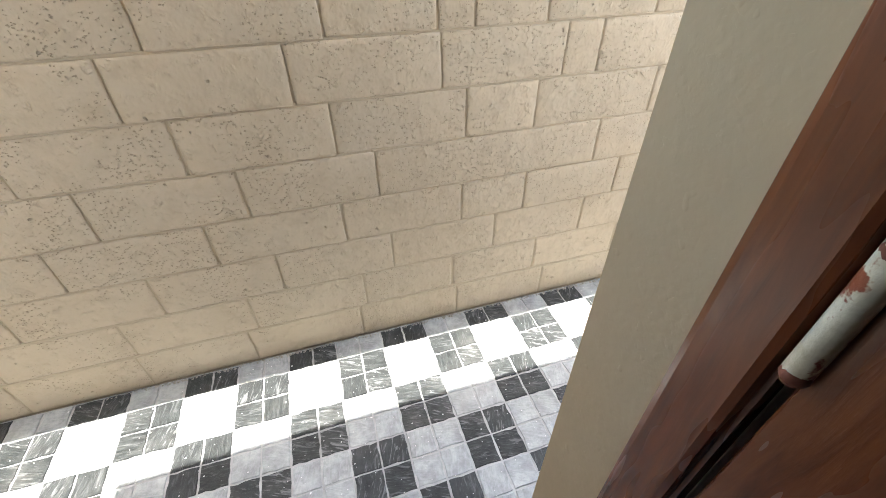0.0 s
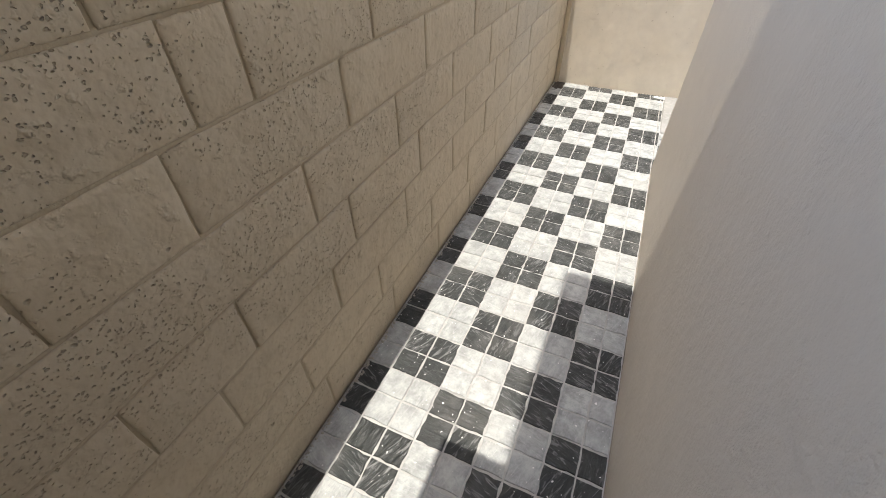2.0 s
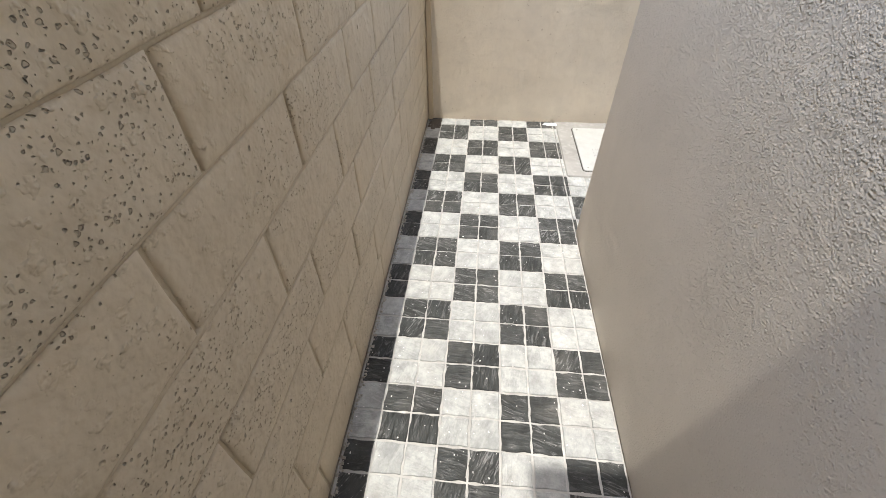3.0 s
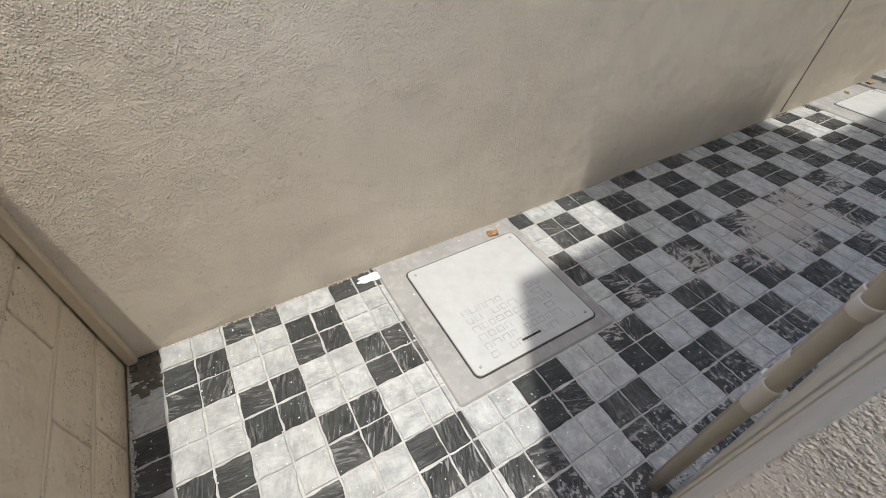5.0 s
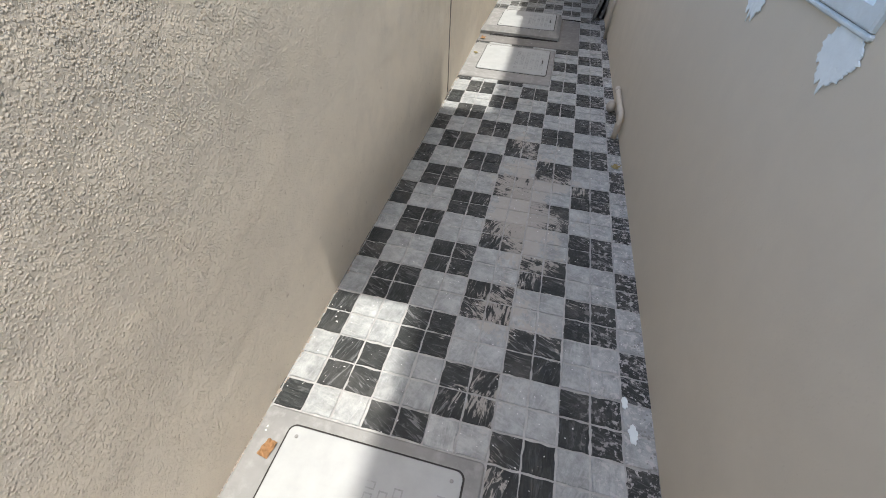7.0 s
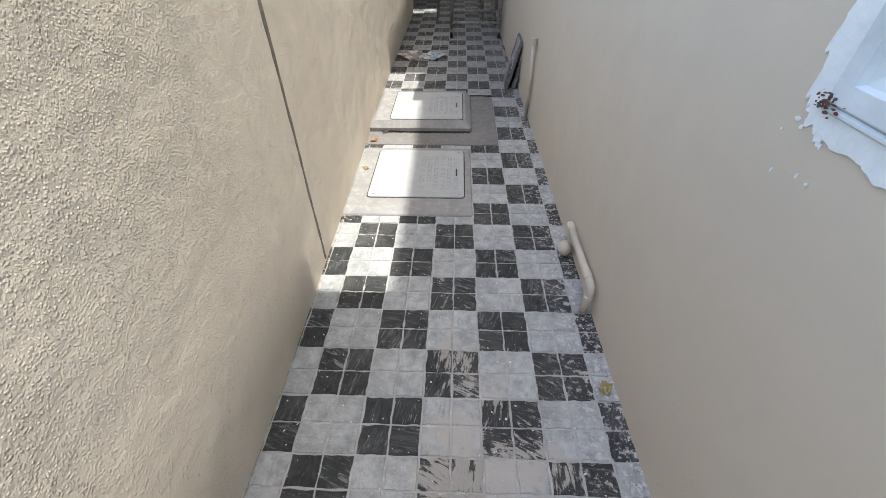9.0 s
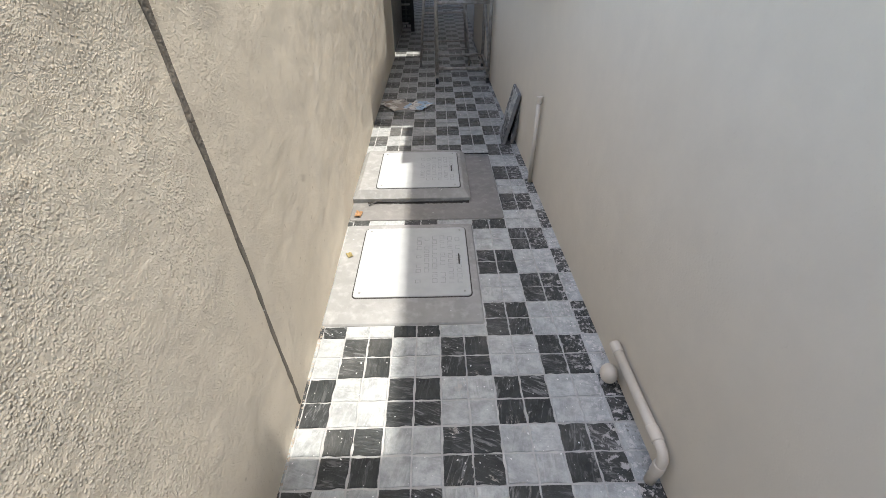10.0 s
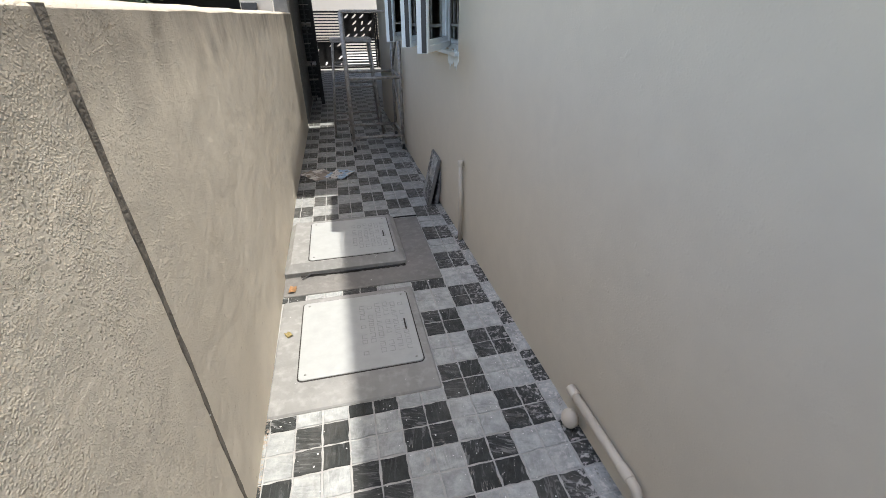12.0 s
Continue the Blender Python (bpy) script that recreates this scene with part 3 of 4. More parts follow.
# ---------------------------------------------------------------- door
def door():
    d = structure(new("door_1"), "dark brown varnished wooden door, open, with a paint-smeared hinge", "door")
    x0, x1, _, h = DOOR
    y0, y1 = W1 + 0.178, W1 + 0.264
    for x, s in ((x0 + 0.002, 1), (x1 - 0.002, -1)):
        bm = bmesh.new()
        prof = [(0, 0), (0.030, 0.0), (0.036, 0.004), (0.038, 0.012), (0.038, 0.070), (0.034, 0.078), (0.022, 0.0805), (0.022, 0.086), (0, 0.086)]
        lo = [bm.verts.new((x + s * a, y0 + b, 0.0)) for a, b in prof]
        hi = [bm.verts.new((x + s * a, y0 + b, h - 0.04)) for a, b in prof]
        n = len(prof)
        for k in range(n):
            bm.faces.new((lo[k], lo[(k + 1) % n], hi[(k + 1) % n], hi[k]))
        bm.faces.new(lo[::-1])
        bm.faces.new(hi)
        part("door_post", bm, WOOD, d)
    part("door_head", box(x0 + 0.002, y0, h - 0.04, x1 - 0.002, y1, h - 0.002, 0.004), WOOD, d)
    leaf = part("door_leaf", box(x0 - 0.015, y1 + 0.014, 0.01, x0 + 0.023, y1 + 0.87, h - 0.05, 0.003), WOOD, d)
    for z in (0.3, 1.15, 1.8):
        bm = tube([(x0 + 0.030, y1 + 0.009, z), (x0 + 0.030, y1 + 0.009, z + 0.012), (x0 + 0.030, y1 + 0.009, z + 0.15), (x0 + 0.030, y1 + 0.009, z + 0.16)], [0.007, 0.0115, 0.0115, 0.007], 14)
        box(x0 + 0.0235, y1 - 0.001, z + 0.01, x0 + 0.027, y1 + 0.020, z + 0.15, 0.001, bm)
        part("hinge", bm, BRASS, d, "hinge smeared with cream paint", True)
        for kz in (z + 0.0, z + 0.135):
            bm = bmesh.new()
            bmesh.ops.create_uvsphere(bm, u_segments=10, v_segments=6, radius=0.0125)
            for v in bm.verts:
                v.co = Vector((v.co.x + x0 + 0.031, v.co.y + y1 + 0.010, v.co.z * 0.9 + kz + 0.012))
            part("rust_spot", bm, RUST, d, "reddish bare spot", True)
    part("threshold", box(x0 + 0.045, y0, 0.0, x1 - 0.045, y1, 0.012, 0.003), CEMENT, d)


door()
structure(finish(box(DOOR[0] + 0.0005, W1 - 0.001, 0.0, DOOR[0] + 0.004, W1 + 0.1775, 2.096, 0.001), "door_reveal_1", REVEAL), "smooth cream-painted side of the doorway", "reveal")
structure(finish(box(DOOR[1] - 0.004, W1 - 0.001, 0.0, DOOR[1] - 0.0005, W1 + 0.1775, 2.096, 0.001), "door_reveal_2", REVEAL), "smooth cream-painted side of the doorway", "reveal")


# ---------------------------------------------------------------- windows
def ragged(cx, cy, rx, ry, seed, n=30, drip=0.0):
    """The outline of a hand-smeared patch."""
    out = []
    n *= 4
    for k in range(n):
        a = 2 * math.pi * k / n
        c, d = math.cos(a), math.sin(a)
        f = 1 + 0.34 * noise.noise((c * 2.1, d * 2.1, seed)) + 0.16 * noise.noise((c * 8, d * 8, seed + 4)) + 0.07 * noise.noise((c * 27, d * 27, seed + 8))
        down = drip * max(0, -d) * max(0, 0.1 + 1.2 * noise.noise((a * 5.0, seed, 0)))
        out.append((cx + rx * f * c, cy + ry * f * d - down))
    return out


def smear(x, pts, thick=0.002):
    """A thin skin of putty on the wall plane x."""
    bm = bmesh.new()
    a = [bm.verts.new((x, y, z)) for y, z in pts]
    cy, cz = sum(p[0] for p in pts) / len(pts), sum(p[1] for p in pts) / len(pts)
    b = [bm.verts.new((x - thick, cy + (y - cy) * 0.96, cz + (z - cz) * 0.96)) for y, z in pts]
    n = len(pts)
    for k in range(n):
        bm.faces.new((a[k], a[(k + 1) % n], b[(k + 1) % n], b[k]))
    bm.faces.new(b)
    bm.faces.new(a[::-1])
    return bm


def bars(y0, y1, z0, z1, x, parent):
    n = int((y1 - y0) / 0.10)
    for k in range(1, n):
        y = y0 + (y1 - y0) * k / n
        part("grille_bar", box(x, y - 0.006, z0, x + 0.012, y + 0.006, z1), STEEL, parent)
    for f in (0.08, 0.36, 0.64, 0.92):
        z = z0 + (z1 - z0) * f
        part("grille_rail", box(x - 0.006, y0, z - 0.008, x - 0.001, y1, z + 0.008), STEEL, parent)


def sash_ring(u0, u1, z0, z1, wdt, d0, d1):
    """A mitred window frame ring in the plane of u and z, with a stepped inner lip; depth runs from d0 to d1."""
    bm = bmesh.new()
    loops = []
    for (ins, d) in ((0, d1), (0, d0 + 0.004), (0.004, d0), (wdt * 0.55, d0), (wdt * 0.62, d0 + 0.012), (wdt, d0 + 0.016), (wdt, d1)):
        loops.append([bm.verts.new(c) for c in ((d, u0 + ins, z0 + ins), (d, u1 - ins, z0 + ins), (d, u1 - ins, z1 - ins), (d, u0 + ins, z1 - ins))])
    for a, b in zip(loops, loops[1:] + loops[:1]):
        for k in range(4):
            bm.faces.new((a[k], a[(k + 1) % 4], b[(k + 1) % 4], b[k]))
    return bm


def window_a():
    wdw = structure(new("window_1"), "closed white plastic window under crinkled protective film, smeared with putty", "window")
    y0, y1, z0, z1 = WIN_A
    part("window_frame", sash_ring(y0, y1, z0, z1, 0.062, W2 - 0.012, W2 + 0.07), FILM, wdw, "white frame in film")
    ym = (y0 + y1) / 2
    for a, b in ((y0 + 0.066, ym - 0.002), (ym + 0.002, y1 - 0.066)):
        s = part("sash", sash_ring(a, b, z0 + 0.066, z1 - 0.066, 0.058, W2 + 0.006, W2 + 0.055), UPVC, wdw)
        part("pane", box(W2 + 0.03, a + 0.056, z0 + 0.122, W2 + 0.036, b - 0.056, z1 - 0.122), FILM, wdw, "pane covered by printed film")
        r = random.Random(int(a * 10))
        for k in range(5):
            u, v = r.uniform(a + 0.09, b - 0.14), z0 + 0.17 + 0.19 * k
            part("film_print", box(W2 + 0.0285, u, v, W2 + 0.0296, u + 0.045, v + 0.022), m_print, wdw)
    part("window_sill", box(W2 - 0.010, y0 - 0.006, z0 - 0.014, W2 + 0.07, y1 + 0.006, z0 - 0.002, 0.004), FILM, wdw)
    for k, (cy, cz, ry, rz, dr) in enumerate(((y1 - 0.005, z0 - 0.008, 0.042, 0.045, 0.006), (y1 + 0.024, z0 + 0.14, 0.034, 0.17, 0.0), (2.15, z0 - 0.055, 0.066, 0.05, 0.03),
                                              (y1 - 0.12, z0 - 0.02, 0.12, 0.036, 0.008), (2.645, z0 - 0.06, 0.06, 0.045, 0.03), (y1 + 0.026, z0 + 0.5, 0.034, 0.3, 0.0))):
        part("putty", smear(W2 - 0.0005 * (k + 1), ragged(cy, cz, ry, rz, k * 3.3, 34, dr)), PUTTY, wdw, "ragged white putty")
    r = random.Random(8)
    for k in range(16):
        cy, cz, q = (y1 + r.gauss(0.01, 0.04), z0 - r.uniform(0.0, 0.16) + 0.02, 0) if k % 3 else (y1 + r.uniform(0.04, 0.07), z0 + r.uniform(0.0, 0.5), 0)
        part("putty_fleck", smear(W2 - 0.0002, ragged(cy, cz, r.uniform(0.002, 0.007), r.uniform(0.002, 0.006), k * 1.7, 3), 0.0015), PUTTY, wdw)
    for k in range(46):
        far = abs(r.gauss(0, 1))
        part("dirt", smear(W2 - 0.0125, ragged(y1 - 0.010 + r.gauss(0, 0.014), z0 + 0.002 + r.gauss(0, 0.007), r.uniform(0.0008, 0.0045) / (0.6 + far), r.uniform(0.0006, 0.0025), 70.0 + k, 3), 0.002),
             SMUT if k % 3 else RUST, wdw, "brown crumbs in the corner")
    return wdw


m_print = m_plain("grey_print", (0.36, 0.40, 0.46), 0.5, 0, 30, 0.3, 0)
k = Mat("window_glass", 0.03)
k.b.inputs["Transmission Weight"].default_value = 1.0
k.b.inputs["IOR"].default_value = 1.45
k.colour((0.86, 0.92, 0.92))
GLASS = k.m


def window_b():
    wdw = structure(new("window_2"), "white plastic casement window with its sashes swung open and a steel grille", "window")
    y0, y1, z0, z1 = WIN_B
    part("window_frame", sash_ring(y0, y1, z0, z1, 0.05, W2 + 0.02, W2 + 0.09), UPVC, wdw)
    bars(y0 + 0.05, y1 - 0.05, z0 + 0.05, z1 - 0.05, W2 + 0.12, wdw)
    part("window_sill", box(W2 - 0.03, y0 - 0.01, z0 - 0.03, W2 + 0.018, y1 + 0.01, z0 - 0.003, 0.005), PUTTY, wdw)
    for cy in (y0 + 0.05, y0 + 0.17):
        part("putty", smear(W2 - 0.001, ragged(cy, z0 - 0.04, 0.07, 0.05, cy * 9, 30, 0.045)), PUTTY, wdw, "dripped white putty")
    for hy, tip in ((6.10, (0.925, 5.55)), (6.62, (0.925, 6.06)), (7.30, (0.915, 6.74))):
        hinge = Vector((W2 - 0.008, hy, 0))
        way = Vector((*tip, 0)) - hinge
        width, ang = way.length, math.degrees(math.atan2(way.y, way.x)) - 90
        turn = pose(hinge.x, hinge.y, 0, 0, 0, ang)
        bm = sash_ring(0, width, z0 + 0.012, z1 - 0.02, 0.062, -0.03, 0.03)
        bm.transform(turn)
        sash = part("sash", bm, UPVC, wdw, "open white sash")
        bm = box(-0.004, 0.055, z0 + 0.07, 0.004, width - 0.055, z1 - 0.08)
        bm.transform(turn)
        part("pane", bm, GLASS, sash).visible_shadow = False
        # dark strip laid on the sash tip in place of its groove
        bm = box(-0.022, width + 0.0005, z0 + 0.014, 0.004, width + 0.004, z1 - 0.022)
        bm.transform(turn)
        part("gasket", bm, PANEL, sash, "dark strip drawing the groove in the sash edge")
    return wdw


slant(window_a())
slant(window_b())
structure(finish(box(2.6, 1.4, 0.004, 2.7, 3.595, 2.895), "partition_2", BARE), "plain inner wall", "wall")


# ---------------------------------------------------------------- pavers leaning on the house wall
def leaning_paver(x, y, tilt, turn, label):
    t = thing("paving_slab", label, "paving slab", "slabs leaning on the wall", (x, y, 0.0))
    t.rotation_euler = (0, radians(tilt), radians(turn))
    part("slab_back", box(0.0, -0.15, 0.008, 0.026, 0.15, 0.408, 0.003), CEMENT_DARK, t)
    for i in range(3):
        for j in range(4):
            mat = DARK if (i // 2 + j // 2) % 2 == 0 else LIGHT
            part("tile", box(-0.006, -0.148 + 0.1 * i, 0.010 + 0.1 * j, 0.001, -0.148 + 0.1 * i + 0.094, 0.010 + 0.1 * j + 0.094, 0.002), mat, t)


leaning_paver(1.035, 6.42, 13, -4, "spare chequered paving slab leaning on the wall")
leaning_paver(1.085, 6.44, 11, 3, "second paving slab behind, leaning on the wall")


# ---------------------------------------------------------------- scaffold and stool
def scaffold():
    t = thing("scaffold_frame", "scuffed grey steel scaffold frame on castors", "scaffold", "", (0.8, 8.3, 0))
    o = Matrix.Translation((-0.8, -8.3, 0))

    def bar(name, a, b, r=0.016):
        bm = tube([a, b], r, 10)
        bm.transform(o)
        return part(name, bm, STEEL, t, "", True)

    xs, ys, h = (0.525, 1.09), (7.98, 8.62), 1.42
    for x in xs:
        for y in ys:
            bar("post", (x, y, 0.11), (x, y, h), 0.019)
            wheel = bmesh.new()
            bmesh.ops.create_cone(wheel, cap_ends=True, segments=18, radius1=0.042, radius2=0.042, depth=0.03, matrix=Matrix.Translation((x, y + 0.02, 0.043)) @ Matrix.Rotation(math.pi / 2, 4, "Y"))
            wheel.transform(o)
            part("castor_wheel", wheel, IRON, t, "black rubber castor wheel")
            fork = box(x - 0.022, y - 0.012, 0.045, x + 0.022, y + 0.03, 0.11, 0.004)
            fork.transform(o)
            part("castor_fork", fork, STEEL, t)
    for y in ys:
        for z in (0.17, 0.80):
            bar("rail", (xs[0], y, z), (xs[1], y, z))
    bm = box(0.505, 7.955, h - 0.005, 1.115, 8.005, h + 0.02, 0.006)
    bm.transform(o)
    part("top_plank", bm, STEEL, t)
    for x in xs:
        for z in (0.17, 0.80, h - 0.04):
            bar("side_rail", (x, ys[0], z), (x, ys[1], z))
    bar("brace", (1.09, 7.98, 0.28), (1.09, 8.62, 0.76), 0.012)
    bar("brace", (1.09, 8.62, 0.86), (1.09, 7.98, 1.34), 0.012)
    return t


def step_stool():
    t = thing("step_stool", "tall scuffed steel step stool with splayed legs", "stool", "", (0.62, 9.05, 0))
    o = Matrix.Translation((-0.62, -9.05, 0))
    top = 1.15
    bm = box(0.38, 8.86, top - 0.05, 0.88, 9.22, top, 0.008)
    bm.transform(o)
    part("platform", bm, STEEL, t)
    for sx in (-1, 1):
        for sy in (-1, 1):
            bm = tube([(0.63 + sx * 0.31, 9.04 + sy * 0.26, 0.0), (0.63 + sx * 0.22, 9.04 + sy * 0.16, top - 0.045)], 0.015, 10)
            bm.transform(o)
            part("leg", bm, STEEL, t, "", True)
    for z, f in ((0.2, 0.295), (0.60, 0.262), (0.85, 0.243)):
        g = 0.26 - 0.10 * z / top
        for sy in (-1, 1):
            bm = tube([(0.63 - f, 9.04 + sy * g, z), (0.63 + f, 9.04 + sy * g, z)], 0.011, 8)
            bm.transform(o)
            part("rung", bm, STEEL, t, "", True)
    return t


scaffold()
step_stool()


# ---------------------------------------------------------------- rack of metalwork by the porch
def rack():
    t = thing("metal_rack", "dark metal rack of slatted grilles leaning in the shade", "rack", "", (-0.02, 11.6, 0))
    for x in (-0.13, 0.02, 0.13):
        part("upright", box(x - 0.012, -0.02, 0.0, x + 0.012, 0.01, 2.6), PANEL, t)
    r = random.Random(2)
    for k in range(34):
        z = 0.06 + 0.074 * k
        part("slat", box(-0.14, -0.045, z, 0.13 if k % 3 else 0.06, -0.022, z + r.uniform(0.014, 0.03)), STEEL if k % 4 == 0 else PANEL, t)
    for k in range(4):
        part("backing", box(-0.14, 0.012, 0.05 + 0.62 * k, 0.14, 0.02, 0.6 + 0.62 * k), IRON, t)


rack()
structure(finish(box(0.10, 11.2, 0.0, 0.16, 11.26, 2.6), "gate_track_post", IRON), "thin black post", "post")


# ---------------------------------------------------------------- gate and street
def gate_leaf(x0, x1, flip, label):
    t = thing("metal_gate", label, "gate", "street gate", ((x0 + x1) / 2, 17.0, 0.0))
    o = Matrix.Translation((-(x0 + x1) / 2, -17.0, 0.0))

    def add(name, bm, mat=IRON, note=""):
        bm.transform(o)
        return part(name, bm, mat, t, note)

    b, top = -0.004, 1.5
    for x in (x0, x1 - 0.05):
        add("stile", box(x, 16.975, b, x + 0.05, 17.02, top, 0.003))
    for z in (b, (b + top) / 2 - 0.02, top - 0.05):
        add("cross_rail", box(x0 + 0.051, 16.978, z, x1 - 0.051, 17.018, z + 0.05, 0.003))
    xm = (x0 + x1) / 2
    add("middle_stile", box(xm - 0.025, 16.982, b + 0.051, xm + 0.025, 17.014, top - 0.051))
    zm = (b + top) / 2
    for i, (a, c) in enumerate(((x0 + 0.052, xm - 0.026), (xm + 0.026, x1 - 0.052))):
        for j, (p, q) in enumerate(((b + 0.055, zm - 0.025), (zm + 0.035, top - 0.055))):
            if (i + j + flip) % 2:
                n = 9
                for k in range(n):
                    z = p + (q - p) * (k + 0.2) / n
                    add("slat", box(a, 16.99, z, c, 17.008, z + 0.033))
            else:
                # a sheet pierced by small leaf-shaped holes
                nx, nz = 4, 4
                bm = bmesh.new()
                r = random.Random(i * 7 + j)
                for u in range(nx):
                    for v in range(nz):
                        ca, cc = a + (c - a) * u / nx, a + (c - a) * (u + 1) / nx
                        pa, pc = p + (q - p) * v / nz, p + (q - p) * (v + 1) / nz
                        mx, mz = (ca + cc) / 2, (pa + pc) / 2
                        ang = r.choice((0.7, 2.2, 1.2))
                        m = 16
                        ring, rim = [], []
                        for s in range(m):
                            th = 2 * math.pi * s / m
                            lx, lz = 0.40 * (cc - ca) * math.cos(th), 0.13 * (pc - pa) * math.sin(th) + 0.05 * (pc - pa) * math.cos(th) ** 2
                            ring.append((mx + lx * math.cos(ang) - lz * math.sin(ang), mz + lx * math.sin(ang) + lz * math.cos(ang)))
                            e = max(abs(math.cos(th)), abs(math.sin(th)))
                            rim.append((mx + (cc - ca) / 2 * math.cos(th) / e, mz + (pc - pa) / 2 * math.sin(th) / e))
                        for yy in (16.994, 17.0):
                            va = [bm.verts.new((x, yy, z)) for x, z in ring]
                            vb = [bm.verts.new((x, yy, z)) for x, z in rim]
                            for s in range(m):
                                bm.faces.new((va[s], va[(s + 1) % m], vb[(s + 1) % m], vb[s]))
                add("pierced_panel", bm, PANEL, "black sheet pierced with leaf shapes")


gate_leaf(-0.20, 1.70, 0, "black street gate leaf with slats and leaf-pierced panels")
gate_leaf(1.705, 3.605, 0, "second black street gate leaf with slats and pierced panels")
structure(finish(box(-60, 17.1, -0.011, 60, 24.0, -0.006), "road", ROAD), "sunlit pale street outside the gate", "road")


def facade(name, label, x0, x1, y, h, mat, openings):
    t = structure(finish(slab_with_holes(x0, x1, -0.01, h, openings, 0.25, "x", y), name, mat), label, "building")
    # back, ceiling and sides all take the painted room shade
    for a, b, c, d in openings:
        part("dark_room", box(a - 0.1, y + 4.9, max(c - 0.1, -0.005), b + 0.1, y + 5.0, d + 0.1), ROOM_SHADE, t)
        part("room_ceiling", box(a - 0.1, y + 0.252, d + 0.005, b + 0.1, y + 4.9, d + 0.05), ROOM_SHADE, t)
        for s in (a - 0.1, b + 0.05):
            part("room_side", box(s, y + 0.252, max(c - 0.1, -0.005), s + 0.05, y + 4.899, d + 0.004), ROOM_SHADE, t)
    return t


FACADE = m_plaster("street_facade", (0.66, 0.60, 0.51), (0.60, 0.54, 0.45), 0.002, 40)
facade("facade_street", "cream plastered house across the street", -1.2, 9.0, 24.0, 6.5, FACADE, [(3.2, 4.3, 1.0, 2.4)])
facade("facade_neighbour", "cream neighbouring house with a dark open carport", -5.75, -1.1, 17.4, 5.5, FACADE, [(-5.6, -1.95, 0.0, 3.6)])
# added backdrop slab, coloured like the pale sky past the plot
facade("facade_far", "plain pale bluish-white backdrop slab far behind the plot", -42.0, -10.5, 33.0, 9.0, m_plaster("pale_backdrop", (0.66, 0.69, 0.74), (0.62, 0.65, 0.70), 0.002, 30), [])
part("meter_box", box(-1.90, 17.2, 1.35, -1.50, 17.39, 1.70, 0.01), PANEL, thing("meter_box", "grey meter box on the neighbouring house wall", "meter box"))


# ---------------------------------------------------------------- tree behind the boundary wall
def m_leaf():
    k = Mat("leaf", 0.5)
    k.colour(k.mix(k.rnd(), (0.022, 0.045, 0.016), (0.06, 0.095, 0.035)))
    return k.m


def tree(x, y):
    t = thing("tree", "leafy green garden tree behind the wall", "tree", "", (x, y, 0))
    bark = m_plain("bark", (0.12, 0.09, 0.065), 0.9, 0, 20, 0.4, 0.004)
    r = random.Random(9)
    part("trunk", tube([(0, 0, -0.02), (0.03, 0.02, 0.8), (-0.02, 0.05, 1.6), (0.03, 0.0, 2.4)], [0.10, 0.085, 0.07, 0.05], 10), bark, t, "", True)
    tips = []
    for k in range(9):
        a = k * 2.4
        z = 0.9 + 0.19 * k
        tip = Vector((math.cos(a) * r.uniform(0.5, 0.85), math.sin(a) * r.uniform(0.5, 0.85), z + r.uniform(0.3, 0.7)))
        part("limb", tube([(0, 0.03, z), tuple(tip * 0.5 + Vector((0, 0, z * 0.45))), tuple(tip)], [0.035, 0.022, 0.008], 7), bark, t, "", True)
        tips.append(tip)
    vs, fs = [], []
    for _ in range(4200):
        c = r.choice(tips) + Vector((r.gauss(0, 0.24), r.gauss(0, 0.24), r.gauss(0, 0.24)))
        d = Vector((r.gauss(0, 1), r.gauss(0, 1), r.gauss(-0.3, 0.7))).normalized()
        s = d.orthogonal().normalized()
        ln, wd = r.uniform(0.09, 0.18), r.uniform(0.022, 0.042)
        b = len(vs)
        up = d.cross(s) * 0.008
        vs += [tuple(c), tuple(c + d * ln * 0.5 + s * wd + up), tuple(c + d * ln), tuple(c + d * ln * 0.5 - s * wd + up)]
        fs += [(b, b + 1, b + 2), (b, b + 2, b + 3)]
    me = bpy.data.meshes.new("crown")
    me.from_pydata(vs, [], fs)
    me.materials.append(m_leaf())
    c = new("crown", me)
    c.parent = t
    tagged(c, "", kind="stuff")


tree(-4.6, 15.6)


# ---------------------------------------------------------------- litter
def sheet(name, label, category, x, y, wx, wy, turn, mat, seed, lift=0.02, z=0.002):
    """A crumpled sheet lying on the floor."""
    bm = bmesh.new()
    bmesh.ops.create_grid(bm, x_segments=10, y_segments=8, size=0.5)
    for v in bm.verts:
        n = noise.noise((v.co.x * 5, v.co.y * 5, seed))
        v.co = Vector((v.co.x * wx * (1 + 0.06 * n), v.co.y * wy * (1 + 0.10 * noise.noise((v.co.y * 6, seed, 2))), max(0, lift * (n + 0.35)) + 0.0015))
    ob = finish(bm, name, mat)
    mod = ob.modifiers.new("skin", "SOLIDIFY")
    mod.thickness = 0.0008
    ob.location = (x, y, z)
    ob.rotation_euler = (0, 0, radians(turn))
    return tagged(ob, label, category)


def m_news(name, tint):
    k = Mat(name, 0.85)
    p = k.world()
    c = k.mix(k.span(k.noise(9, 2, 0.5, p), 0.45, 0.55), (0.55, 0.53, 0.49), tint)
    k.colour(k.mix(k.span(k.noise(60, 2, 0.5, k.stretch(0.4, 1, 1, p)), 0.55, 0.62), c, (0.16, 0.15, 0.14)))
    return k.m


